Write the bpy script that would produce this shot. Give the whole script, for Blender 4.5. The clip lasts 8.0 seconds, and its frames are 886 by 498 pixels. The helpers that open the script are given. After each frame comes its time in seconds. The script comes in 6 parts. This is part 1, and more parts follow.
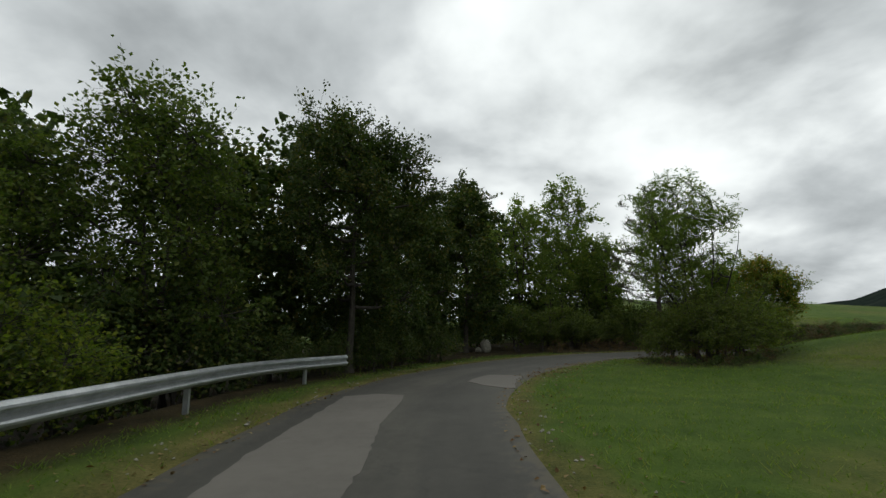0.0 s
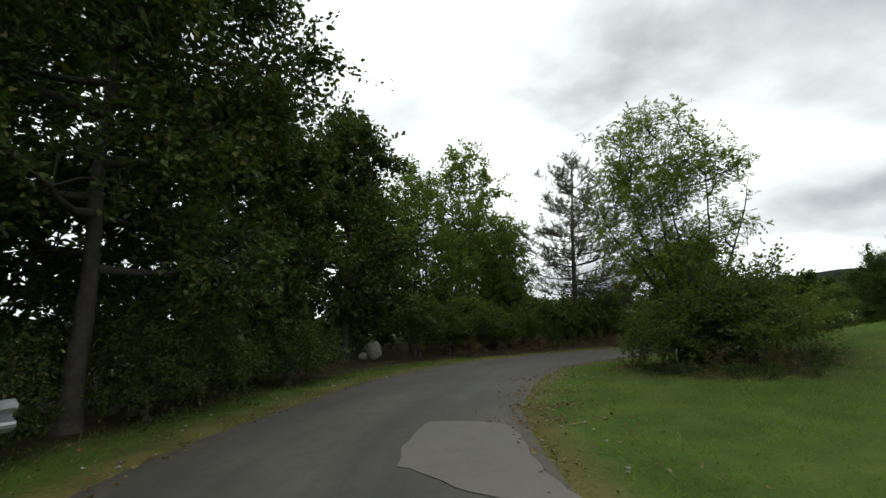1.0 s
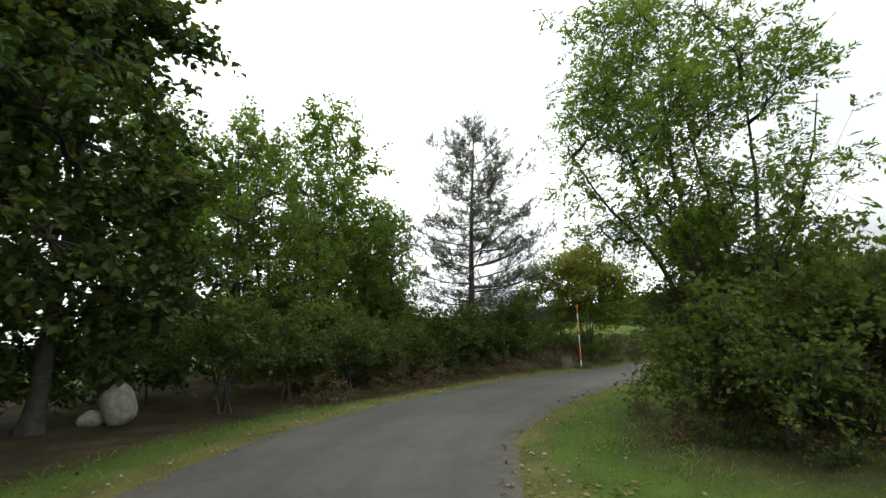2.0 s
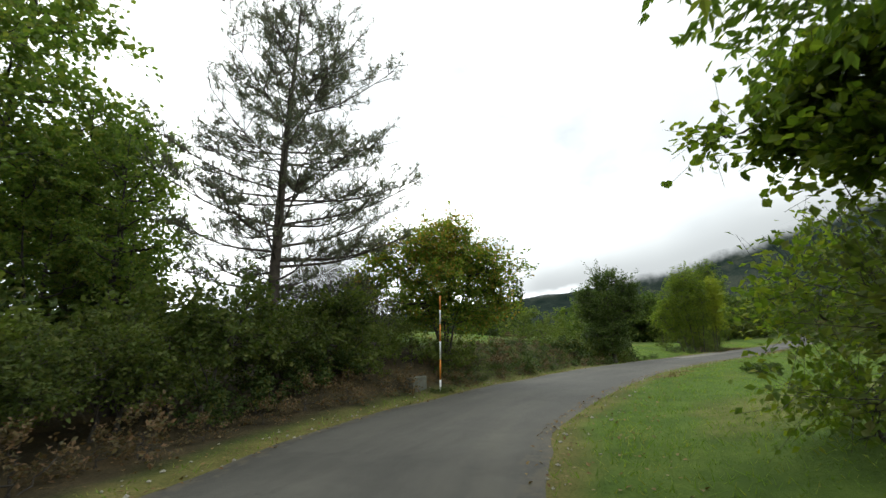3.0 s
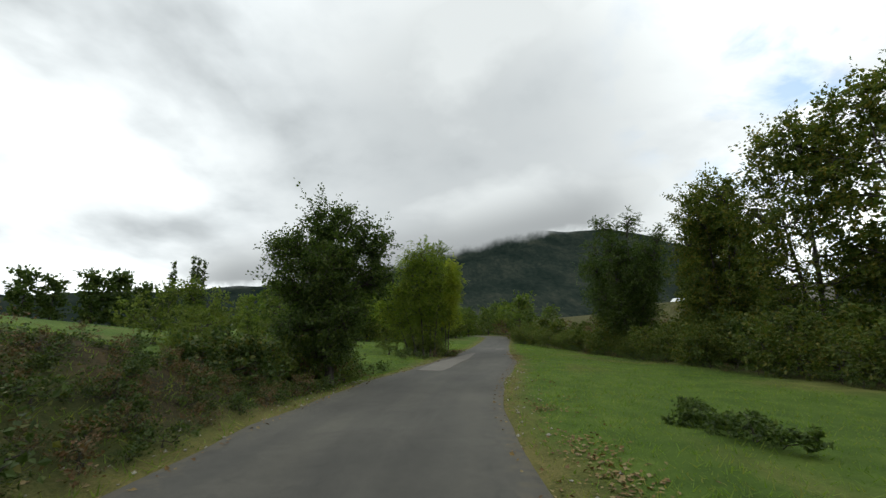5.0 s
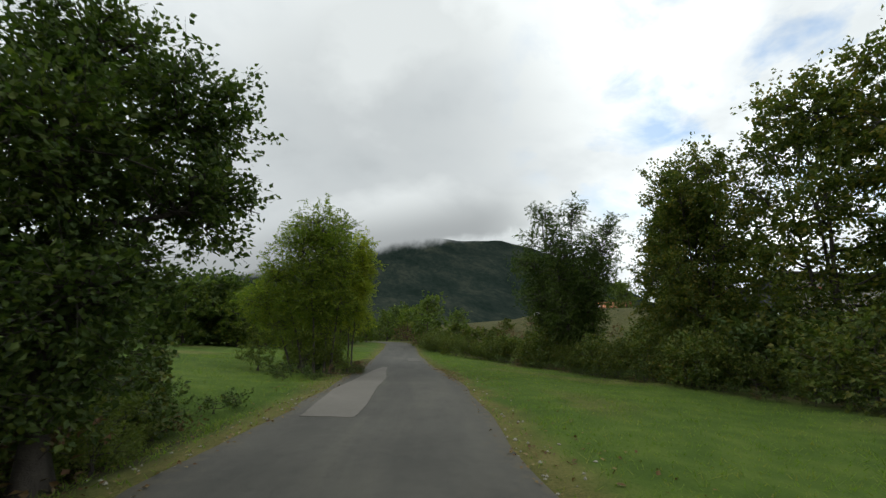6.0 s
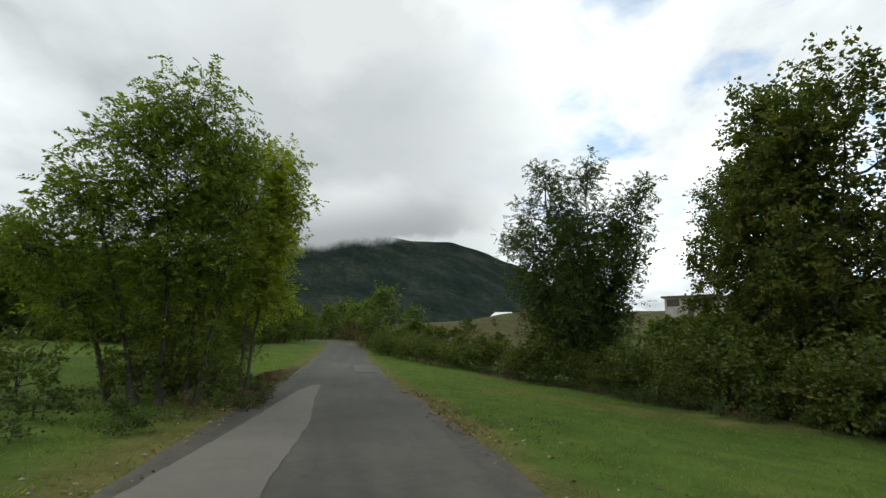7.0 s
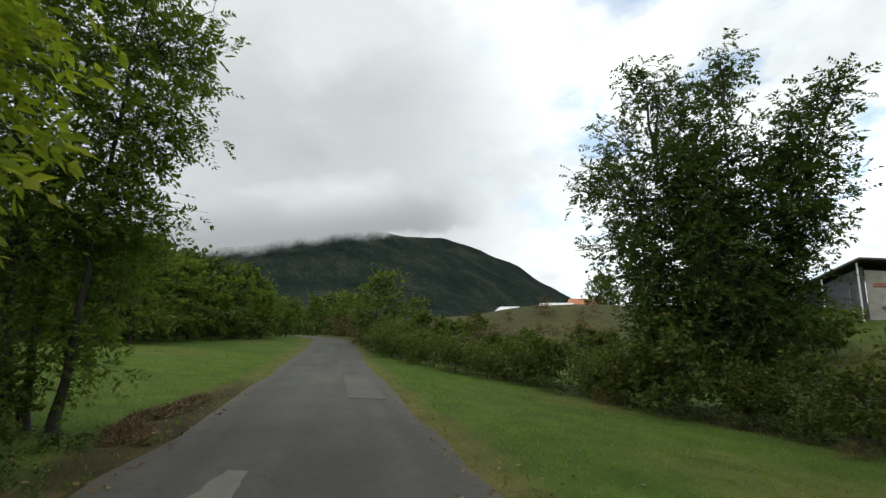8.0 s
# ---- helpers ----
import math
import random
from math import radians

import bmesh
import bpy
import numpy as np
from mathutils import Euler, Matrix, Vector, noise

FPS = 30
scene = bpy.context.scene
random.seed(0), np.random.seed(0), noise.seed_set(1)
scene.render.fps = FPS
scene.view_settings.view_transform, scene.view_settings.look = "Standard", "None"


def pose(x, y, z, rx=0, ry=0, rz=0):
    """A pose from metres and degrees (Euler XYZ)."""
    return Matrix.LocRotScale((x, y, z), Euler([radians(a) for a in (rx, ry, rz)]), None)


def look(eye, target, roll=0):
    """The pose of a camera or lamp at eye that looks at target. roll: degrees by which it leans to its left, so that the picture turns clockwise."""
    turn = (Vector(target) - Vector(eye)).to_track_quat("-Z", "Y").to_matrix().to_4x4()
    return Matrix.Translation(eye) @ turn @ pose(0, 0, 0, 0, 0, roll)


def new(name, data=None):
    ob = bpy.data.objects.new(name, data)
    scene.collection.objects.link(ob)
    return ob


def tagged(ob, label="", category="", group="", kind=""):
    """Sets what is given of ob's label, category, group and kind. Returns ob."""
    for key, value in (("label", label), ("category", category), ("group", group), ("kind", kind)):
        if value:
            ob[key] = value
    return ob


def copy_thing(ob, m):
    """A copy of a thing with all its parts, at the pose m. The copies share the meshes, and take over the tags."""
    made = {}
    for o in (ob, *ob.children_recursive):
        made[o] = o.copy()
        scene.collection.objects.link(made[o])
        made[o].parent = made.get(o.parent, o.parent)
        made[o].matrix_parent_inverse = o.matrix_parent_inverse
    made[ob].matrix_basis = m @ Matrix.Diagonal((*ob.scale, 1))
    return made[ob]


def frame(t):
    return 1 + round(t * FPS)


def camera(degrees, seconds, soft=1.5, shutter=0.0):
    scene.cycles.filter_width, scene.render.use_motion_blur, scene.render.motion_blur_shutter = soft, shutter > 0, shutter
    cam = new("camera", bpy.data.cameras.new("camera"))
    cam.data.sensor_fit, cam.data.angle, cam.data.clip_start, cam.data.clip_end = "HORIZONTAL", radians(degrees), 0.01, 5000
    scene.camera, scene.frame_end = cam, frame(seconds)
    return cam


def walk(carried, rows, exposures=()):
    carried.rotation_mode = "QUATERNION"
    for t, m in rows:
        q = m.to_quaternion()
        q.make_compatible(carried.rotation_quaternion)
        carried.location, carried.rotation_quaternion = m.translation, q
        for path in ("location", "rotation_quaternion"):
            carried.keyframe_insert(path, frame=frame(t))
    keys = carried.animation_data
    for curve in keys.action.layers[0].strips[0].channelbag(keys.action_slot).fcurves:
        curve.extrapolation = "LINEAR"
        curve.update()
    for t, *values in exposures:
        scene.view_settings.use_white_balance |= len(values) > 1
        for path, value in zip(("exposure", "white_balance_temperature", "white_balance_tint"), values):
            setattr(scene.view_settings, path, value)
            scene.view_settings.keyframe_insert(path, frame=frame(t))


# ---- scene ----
cam = camera(88.9, 8.0, soft=1.4, shutter=0.05)
PATH = [
    (0, (0.0, 0.0, 1.425), (-0.0184, 1.9694, 1.7728), -0.64),
    (0.5, (-0.375, 4.064, 1.416), (-0.1447, 6.0223, 1.7497), -1.11),
    (1, (-0.327, 8.188, 1.275), (0.2351, 10.0772, 1.6146), -1.37),
    (1.2, (0.004, 9.761, 1.3), (0.6817, 11.6061, 1.6683), -1.31),
    (2.3, (3.491, 17.236, 1.344), (4.7567, 18.7337, 1.7382), -2.39),
    (2.5, (4.447, 18.472, 1.357), (5.8307, 19.864, 1.7431), -2.22),
    (3, (7.302, 21.043, 1.366), (8.9218, 22.1414, 1.7783), -2.12),
    (3.5, (10.316, 23.193, 1.349), (12.1193, 23.9508, 1.7675), -0.85),
    (4, (13.741, 24.565, 1.335), (15.6608, 24.9615, 1.7299), -0.00),
    (4.5, (17.481, 25.174, 1.373), (19.4433, 25.2674, 1.7473), -0.26),
    (4.7, (19.059, 25.365, 1.37), (21.025, 25.3845, 1.7386), -0.47),
    (5.8, (28.23, 25.856, 1.404), (30.1368, 25.3896, 1.786), 0.14),
    (6, (29.912, 25.678, 1.41), (31.7962, 25.1303, 1.7974), 0.35),
    (6.5, (34.178, 24.912, 1.426), (36.018, 24.2373, 1.8255), 0.65),
    (7, (38.599, 23.991, 1.388), (40.4089, 23.2361, 1.7826), 1.77),
    (7.5, (42.992, 22.906, 1.39), (44.7743, 22.0911, 1.7895), 2.06),
    (8, (47.32, 22.163, 1.375), (49.1186, 21.3742, 1.7552), 2.23),
]
EXPOSURES = [(0.0, -0.5, 6300, 5), (0.5, -0.36, 6300, 5), (1.0, -0.05, 6300, 5), (2.3, 0.88, 6300, 5), (3.0, 0.8, 6300, 5), (3.6, 0.52, 6300, 5), (4.5, 0.2, 6300, 5), (6.0, 0.05, 6300, 5), (8.0, 0.1, 6300, 5)]
walk(cam, [(t, look(eye, target, roll)) for t, eye, target, roll in PATH], EXPOSURES)


# ---- node helpers ----
def node(tree, kind, **values):
    n = tree.nodes.new(kind)
    for key, value in values.items():
        n.inputs[key.replace("_", " ")].default_value = value
    return n


def ramp(tree, source, stops):
    r = tree.nodes.new("ShaderNodeValToRGB")
    el = r.color_ramp.elements
    while len(el) < len(stops):
        el.new(0.5)
    for e, (p, c) in zip(el, stops):
        e.position, e.color = p, (*c, 1)
    tree.links.new(source, r.inputs[0])
    return r.outputs[0]


def mix_col(tree, fac, a, b, blend="MIX"):
    m = tree.nodes.new("ShaderNodeMix")
    m.data_type, m.blend_type = "RGBA", blend
    for sock, v in ((m.inputs[0], fac), (m.inputs[6], a), (m.inputs[7], b)):
        if isinstance(v, (int, float)):
            sock.default_value = v
        elif isinstance(v, tuple):
            sock.default_value = (*v, 1)
        else:
            tree.links.new(v, sock)
    return m.outputs[2]


def calc(tree, op, a, b=0.0, c=0.0):
    m = tree.nodes.new("ShaderNodeMath")
    m.operation = op
    for sock, v in zip(m.inputs, (a, b, c)):
        if isinstance(v, (int, float)):
            sock.default_value = v
        else:
            tree.links.new(v, sock)
    return m.outputs[0]


def noise_of(tree, vector, scale, detail=4.0, rough=0.55, distortion=0.0):
    n = node(tree, "ShaderNodeTexNoise", Scale=scale, Detail=detail, Roughness=rough, Distortion=distortion)
    tree.links.new(vector, n.inputs["Vector"])
    return n.outputs["Fac"]


def material(name):
    m = bpy.data.materials.new(name)
    m.use_nodes = True
    t = m.node_tree
    return m, t, t.nodes["Principled BSDF"], t.nodes.new("ShaderNodeTexCoord").outputs["Object"]


def bump(tree, shader, height, strength, distance):
    b = node(tree, "ShaderNodeBump", Strength=strength, Distance=distance)
    tree.links.new(height, b.inputs["Height"])
    tree.links.new(b.outputs[0], shader.inputs["Normal"])


def plain(name, low, high, scale=8.0, rough=0.7, metal=0.0, relief=0.3, depth=0.01):
    """A surface whose colour wanders between two tones at two sizes."""
    m, t, p, co = material(name)
    big, fine = noise_of(t, co, scale, 5), noise_of(t, co, scale * 9, 3)
    both = calc(t, "ADD", calc(t, "MULTIPLY", big, 0.65), calc(t, "MULTIPLY", fine, 0.35))
    t.links.new(ramp(t, both, [(0.35, low), (0.65, high)]), p.inputs["Base Color"])
    p.inputs["Roughness"].default_value, p.inputs["Metallic"].default_value = rough, metal
    bump(t, p, both, relief, depth)
    return m


# ---- world and sun ----
SUN_AZ, SUN_EL = radians(24), radians(38)


def make_world():
    world = bpy.data.worlds.new("overcast_sky")
    scene.world = world
    world.use_nodes = True
    t = world.node_tree
    back = t.nodes["Background"]
    sky = t.nodes.new("ShaderNodeTexSky")
    sky.sky_type, sky.sun_disc = "NISHITA", False
    sky.sun_elevation, sky.sun_rotation = SUN_EL, SUN_AZ
    way = t.nodes.new("ShaderNodeTexCoord").outputs["Generated"]
    split = t.nodes.new("ShaderNodeSeparateXYZ")
    t.links.new(way, split.inputs[0])
    lift = calc(t, "MAXIMUM", calc(t, "ADD", split.outputs[2], 0.32), 0.12)
    flat = t.nodes.new("ShaderNodeCombineXYZ")
    t.links.new(calc(t, "DIVIDE", split.outputs[0], lift), flat.inputs[0])
    t.links.new(calc(t, "DIVIDE", split.outputs[1], lift), flat.inputs[1])
    cloud = noise_of(t, flat.outputs[0], 1.7, 6, 0.5, 0.15)
    soft = noise_of(t, flat.outputs[0], 0.5, 2, 0.5)
    body = calc(t, "ADD", calc(t, "MULTIPLY", cloud, 0.72), calc(t, "MULTIPLY", soft, 0.28))
    tone = ramp(t, body, [(0.37, (0.54, 0.555, 0.57)), (0.44, (0.76, 0.775, 0.79)), (0.50, (0.98, 0.99, 1.0)), (0.60, (1.5, 1.5, 1.48))])
    # the cloud is thin and white round the hidden sun
    bright = t.nodes.new("ShaderNodeVectorMath")
    bright.operation = "DOT_PRODUCT"
    t.links.new(way, bright.inputs[0])
    bright.inputs[1].default_value = (math.sin(SUN_AZ) * 0.85, math.cos(SUN_AZ) * 0.85, 0.53)
    halo = t.nodes.new("ShaderNodeMapRange")
    halo.interpolation_type = "SMOOTHSTEP"
    halo.inputs[1].default_value, halo.inputs[2].default_value = 0.90, 1.03
    t.links.new(calc(t, "ADD", bright.outputs["Value"], calc(t, "MULTIPLY", calc(t, "SUBTRACT", cloud, 0.5), 0.25)), halo.inputs[0])
    tone = mix_col(t, calc(t, "MULTIPLY", halo.outputs[0], 0.8), tone, (1.6, 1.6, 1.58))
    # the heavy grey cloud over the mountain
    heavy = t.nodes.new("ShaderNodeVectorMath")
    heavy.operation = "DOT_PRODUCT"
    t.links.new(way, heavy.inputs[0])
    heavy.inputs[1].default_value = (math.sin(radians(99)) * 0.95, math.cos(radians(99)) * 0.95, 0.31)
    grey = t.nodes.new("ShaderNodeMapRange")
    grey.inputs[1].default_value, grey.inputs[2].default_value = 0.84, 0.985
    t.links.new(calc(t, "ADD", heavy.outputs["Value"], calc(t, "MULTIPLY", calc(t, "SUBTRACT", cloud, 0.5), 0.35)), grey.inputs[0])
    tone = mix_col(t, calc(t, "MULTIPLY", grey.outputs[0], 0.68), tone, (0.42, 0.43, 0.44))
    # clear gaps over the south-east
    gap_way = t.nodes.new("ShaderNodeVectorMath")
    gap_way.operation = "DOT_PRODUCT"
    t.links.new(way, gap_way.inputs[0])
    gap_way.inputs[1].default_value = (math.sin(radians(150)) * 0.88, math.cos(radians(150)) * 0.88, 0.47)
    near = t.nodes.new("ShaderNodeMapRange")
    near.inputs[1].default_value, near.inputs[2].default_value = 0.84, 1.0
    t.links.new(gap_way.outputs["Value"], near.inputs[0])
    hole = noise_of(t, flat.outputs[0], 4.2, 6, 0.55, 0.3)
    open_sky = calc(t, "MULTIPLY", near.outputs[0], ramp(t, hole, [(0.52, (0, 0, 0)), (0.70, (1, 1, 1))]))
    blue = mix_col(t, 1.0, sky.outputs[0], (0.27, 0.27, 0.26), "MULTIPLY")
    t.links.new(mix_col(t, open_sky, tone, blue), back.inputs[0])
    back.inputs[1].default_value = 1.0


make_world()
sun = new("sun", bpy.data.lights.new("sun", "SUN"))
sun.data.energy, sun.data.angle, sun.data.color = 0.5, radians(25), (1.0, 0.96, 0.9)
sun.matrix_world = look((0, 0, 60), (-60 * math.sin(SUN_AZ), -60 * math.cos(SUN_AZ), 60 - 60 * math.tan(SUN_EL)))


# ---- materials ----
def leaf_material(name, tones, clear=0.35, rough=0.6, turning=None):
    """Leaves: one tone per leaf out of a ramp, some light passing through; turning: heights between which autumn sets in."""
    m, t, p, co = material(name)
    geo = t.nodes.new("ShaderNodeNewGeometry")
    patch = noise_of(t, co, 0.55, 2)
    pick = calc(t, "ADD", calc(t, "MULTIPLY", geo.outputs["Random Per Island"], 0.55), calc(t, "MULTIPLY", patch, 0.45))
    if turning:
        axes, rising = t.nodes.new("ShaderNodeSeparateXYZ"), t.nodes.new("ShaderNodeMapRange")
        t.links.new(co, axes.inputs[0])
        t.links.new(axes.outputs["Z"], rising.inputs[0])
        rising.inputs[1].default_value, rising.inputs[2].default_value = turning
        pick = calc(t, "ADD", pick, calc(t, "MULTIPLY", rising.outputs[0], 0.15))
    colour = ramp(t, pick, [(0.18 + 0.64 * k / (len(tones) - 1), c) for k, c in enumerate(tones)])
    t.links.new(colour, p.inputs["Base Color"])
    p.inputs["Roughness"].default_value = rough
    p.inputs["Specular IOR Level"].default_value = 0.3
    thin = t.nodes.new("ShaderNodeBsdfTranslucent")
    t.links.new(mix_col(t, 1.0, colour, (1.1, 1.25, 0.6), "MULTIPLY"), thin.inputs[0])
    both = t.nodes.new("ShaderNodeMixShader")
    both.inputs[0].default_value = clear
    t.links.new(p.outputs[0], both.inputs[1])
    t.links.new(thin.outputs[0], both.inputs[2])
    t.links.new(both.outputs[0], t.nodes["Material Output"].inputs[0])
    return m


LEAF_WOOD = leaf_material("woodland_leaf", [(0.027, 0.045, 0.010), (0.043, 0.070, 0.014), (0.062, 0.094, 0.019), (0.140, 0.120, 0.023)], 0.32)
LEAF_ASH = leaf_material("ash_leaf", [(0.077, 0.125, 0.026), (0.120, 0.176, 0.036), (0.155, 0.211, 0.043), (0.232, 0.232, 0.052)], 0.58)
LEAF_MAPLE = leaf_material("field_maple_leaf", [(0.085, 0.14, 0.02), (0.14, 0.20, 0.028), (0.195, 0.235, 0.034), (0.36, 0.20, 0.04)], 0.55, 0.6, (3.6, 5.2))
LEAF_OAK = leaf_material("oak_leaf", [(0.030, 0.053, 0.012), (0.048, 0.078, 0.016), (0.072, 0.106, 0.021), (0.105, 0.129, 0.024)], 0.4)
LEAF_LIGHT = leaf_material("light_green_leaf", [(0.075, 0.116, 0.016), (0.119, 0.172, 0.021), (0.168, 0.211, 0.026), (0.231, 0.241, 0.031)], 0.55)
LEAF_FIELD = leaf_material("field_tree_leaf", [(0.050, 0.078, 0.018), (0.076, 0.115, 0.022), (0.105, 0.143, 0.027), (0.152, 0.164, 0.030)], 0.45)
LEAF_EDGE = leaf_material("lane_ash_leaf", [(0.060, 0.095, 0.017), (0.095, 0.145, 0.022), (0.135, 0.180, 0.027), (0.20, 0.21, 0.03)], 0.5)
LEAF_YELLOW = leaf_material("yellowing_leaf", [(0.17, 0.22, 0.025), (0.24, 0.28, 0.03), (0.30, 0.32, 0.036), (0.34, 0.32, 0.045)], 0.6)
LEAF_THICKET = leaf_material("thicket_leaf", [(0.040, 0.060, 0.013), (0.062, 0.090, 0.017), (0.090, 0.115, 0.022), (0.110, 0.115, 0.028)], 0.4, 0.75)
LEAF_SHRUB = leaf_material("shrub_leaf", [(0.062, 0.088, 0.022), (0.091, 0.122, 0.026), (0.124, 0.150, 0.032), (0.135, 0.140, 0.038)], 0.5, 0.75)
LEAF_BROWN = leaf_material("rusty_bracken_leaf", [(0.065, 0.061, 0.022), (0.101, 0.072, 0.029), (0.144, 0.079, 0.036), (0.086, 0.094, 0.029)], 0.2)
LEAF_HEDGE = leaf_material("hedge_leaf", [(0.040, 0.060, 0.011), (0.063, 0.092, 0.015), (0.092, 0.117, 0.019), (0.155, 0.128, 0.024)], 0.42)
LEAF_ROW = leaf_material("autumn_hedgerow_leaf", [(0.042, 0.064, 0.013), (0.070, 0.099, 0.018), (0.108, 0.130, 0.023), (0.19, 0.152, 0.029)], 0.5)
LEAF_GREY = leaf_material("withered_grey_leaf", [(0.075, 0.062, 0.055), (0.105, 0.09, 0.08), (0.10, 0.10, 0.07), (0.15, 0.125, 0.105)], 0.2)
NEEDLE = leaf_material("pine_needle", [(0.07, 0.095, 0.055), (0.10, 0.122, 0.07), (0.13, 0.13, 0.08), (0.155, 0.14, 0.095)], 0.2)
BARK = plain("grey_brown_bark", (0.025, 0.021, 0.017), (0.07, 0.06, 0.048), 6, 0.9, 0, 0.8, 0.03)
PINE_BARK = plain("pine_bark", (0.035, 0.028, 0.022), (0.095, 0.075, 0.058), 6, 0.9, 0, 0.8, 0.03)
STEEL = plain("galvanised_steel", (0.33, 0.35, 0.36), (0.52, 0.54, 0.55), 5, 0.42, 0.75, 0.08, 0.002)
CONCRETE = plain("weathered_concrete", (0.04, 0.045, 0.03), (0.105, 0.105, 0.08), 5, 0.9, 0, 0.4, 0.01)
STONE = plain("pale_lichened_stone", (0.15, 0.145, 0.115), (0.36, 0.34, 0.28), 9, 0.9, 0, 0.6, 0.02)
ORANGE = plain("orange_paint", (0.50, 0.16, 0.015), (0.68, 0.25, 0.03), 9, 0.5, 0, 0.1, 0.002)
WHITE = plain("white_paint", (0.55, 0.55, 0.52), (0.75, 0.75, 0.72), 9, 0.5, 0, 0.1, 0.002)


def road_material(name, low, high, crack=True):
    """Worn asphalt; on the lane itself also streaks along it and dusty edges."""
    m, t, p, co = material(name)
    wide, mid, grit = noise_of(t, co, 0.5, 4), noise_of(t, co, 5, 5, 0.65), noise_of(t, co, 130, 2)
    tone = calc(t, "ADD", calc(t, "MULTIPLY", wide, 0.5), calc(t, "ADD", calc(t, "MULTIPLY", mid, 0.25), calc(t, "MULTIPLY", grit, 0.25)))
    col = ramp(t, tone, [(0.36, low), (0.64, high)])
    if crack:
        vor = node(t, "ShaderNodeTexVoronoi", Scale=0.55)
        vor.feature = "DISTANCE_TO_EDGE"
        warp = t.nodes.new("ShaderNodeVectorMath")
        warp.operation = "ADD"
        wob = node(t, "ShaderNodeTexNoise", Scale=2.5, Detail=4.0)
        t.links.new(co, wob.inputs["Vector"])
        t.links.new(co, warp.inputs[0])
        t.links.new(wob.outputs["Color"], warp.inputs[1])
        t.links.new(warp.outputs[0], vor.inputs["Vector"])
        seam = ramp(t, vor.outputs["Distance"], [(0.003, (0.78, 0.78, 0.78)), (0.012, (1, 1, 1))])
        col = mix_col(t, 1.0, col, seam, "MULTIPLY")
        lane = t.nodes.new("ShaderNodeAttribute")
        lane.attribute_name = "lane"
        long_way = t.nodes.new("ShaderNodeVectorMath")
        long_way.operation = "MULTIPLY"
        t.links.new(lane.outputs["Vector"], long_way.inputs[0])
        long_way.inputs[1].default_value = (2.2, 0.11, 1.0)
        streak = noise_of(t, long_way.outputs[0], 1.0, 5, 0.6, 0.4)
        col = mix_col(t, 1.0, col, ramp(t, streak, [(0.32, (0.74, 0.74, 0.73)), (0.5, (1.0, 1.0, 1.0)), (0.68, (1.32, 1.3, 1.26))]), "MULTIPLY")
        sides = t.nodes.new("ShaderNodeSeparateXYZ")
        t.links.new(lane.outputs["Vector"], sides.inputs[0])
        rim = calc(t, "ADD", calc(t, "ABSOLUTE", sides.outputs[0]), calc(t, "MULTIPLY", calc(t, "SUBTRACT", mid, 0.5), 0.9))
        dust = ramp(t, rim, [(0.86, (0, 0, 0)), (0.99, (0.75, 0.75, 0.75))])
        col = mix_col(t, dust, col, (0.085, 0.072, 0.045))
    t.links.new(col, p.inputs["Base Color"])
    p.inputs["Roughness"].default_value = 0.82
    bump(t, p, grit, 0.5, 0.006)
    return m


ASPHALT = road_material("worn_asphalt", (0.036, 0.034, 0.027), (0.073, 0.069, 0.055))
OLD_PATCH = road_material("faint_patch_asphalt", (0.058, 0.054, 0.043), (0.105, 0.098, 0.08), False)
PATCH = road_material("pale_patch_asphalt", (0.10, 0.091, 0.076), (0.155, 0.142, 0.12), False)


def ground_material():
    """Grass, with dry verge, leaf litter and bare earth by the masks of the mesh."""
    m, t, p, co = material("meadow_ground")
    mask = t.nodes.new("ShaderNodeAttribute")
    mask.attribute_name = "cover"
    part_of = t.nodes.new("ShaderNodeSeparateColor")
    t.links.new(mask.outputs["Color"], part_of.inputs[0])
    wide, mid, fine = noise_of(t, co, 0.10, 4), noise_of(t, co, 1.3, 5, 0.6), noise_of(t, co, 22, 4, 0.7)
    tone = calc(t, "ADD", calc(t, "MULTIPLY", wide, 0.3), calc(t, "ADD", calc(t, "MULTIPLY", mid, 0.42), calc(t, "MULTIPLY", fine, 0.28)))
    grass = ramp(t, tone, [(0.34, (0.030, 0.058, 0.010)), (0.5, (0.066, 0.108, 0.017)), (0.64, (0.112, 0.155, 0.028))])
    dry = ramp(t, calc(t, "ADD", calc(t, "MULTIPLY", mid, 0.5), calc(t, "MULTIPLY", fine, 0.5)), [(0.36, (0.055, 0.065, 0.018)), (0.5, (0.12, 0.11, 0.035)), (0.66, (0.20, 0.165, 0.065))])
    litter = ramp(t, calc(t, "ADD", calc(t, "MULTIPLY", mid, 0.5), calc(t, "MULTIPLY", fine, 0.5)), [(0.36, (0.018, 0.015, 0.010)), (0.5, (0.045, 0.034, 0.02)), (0.66, (0.10, 0.065, 0.035))])
    col = mix_col(t, part_of.outputs[0], grass, dry)
    col = mix_col(t, part_of.outputs[1], col, litter)
    t.links.new(col, p.inputs["Base Color"])
    p.inputs["Roughness"].default_value = 0.95
    p.inputs["Specular IOR Level"].default_value = 0.1
    bump(t, p, calc(t, "ADD", mid, fine), 0.7, 0.06)
    return m


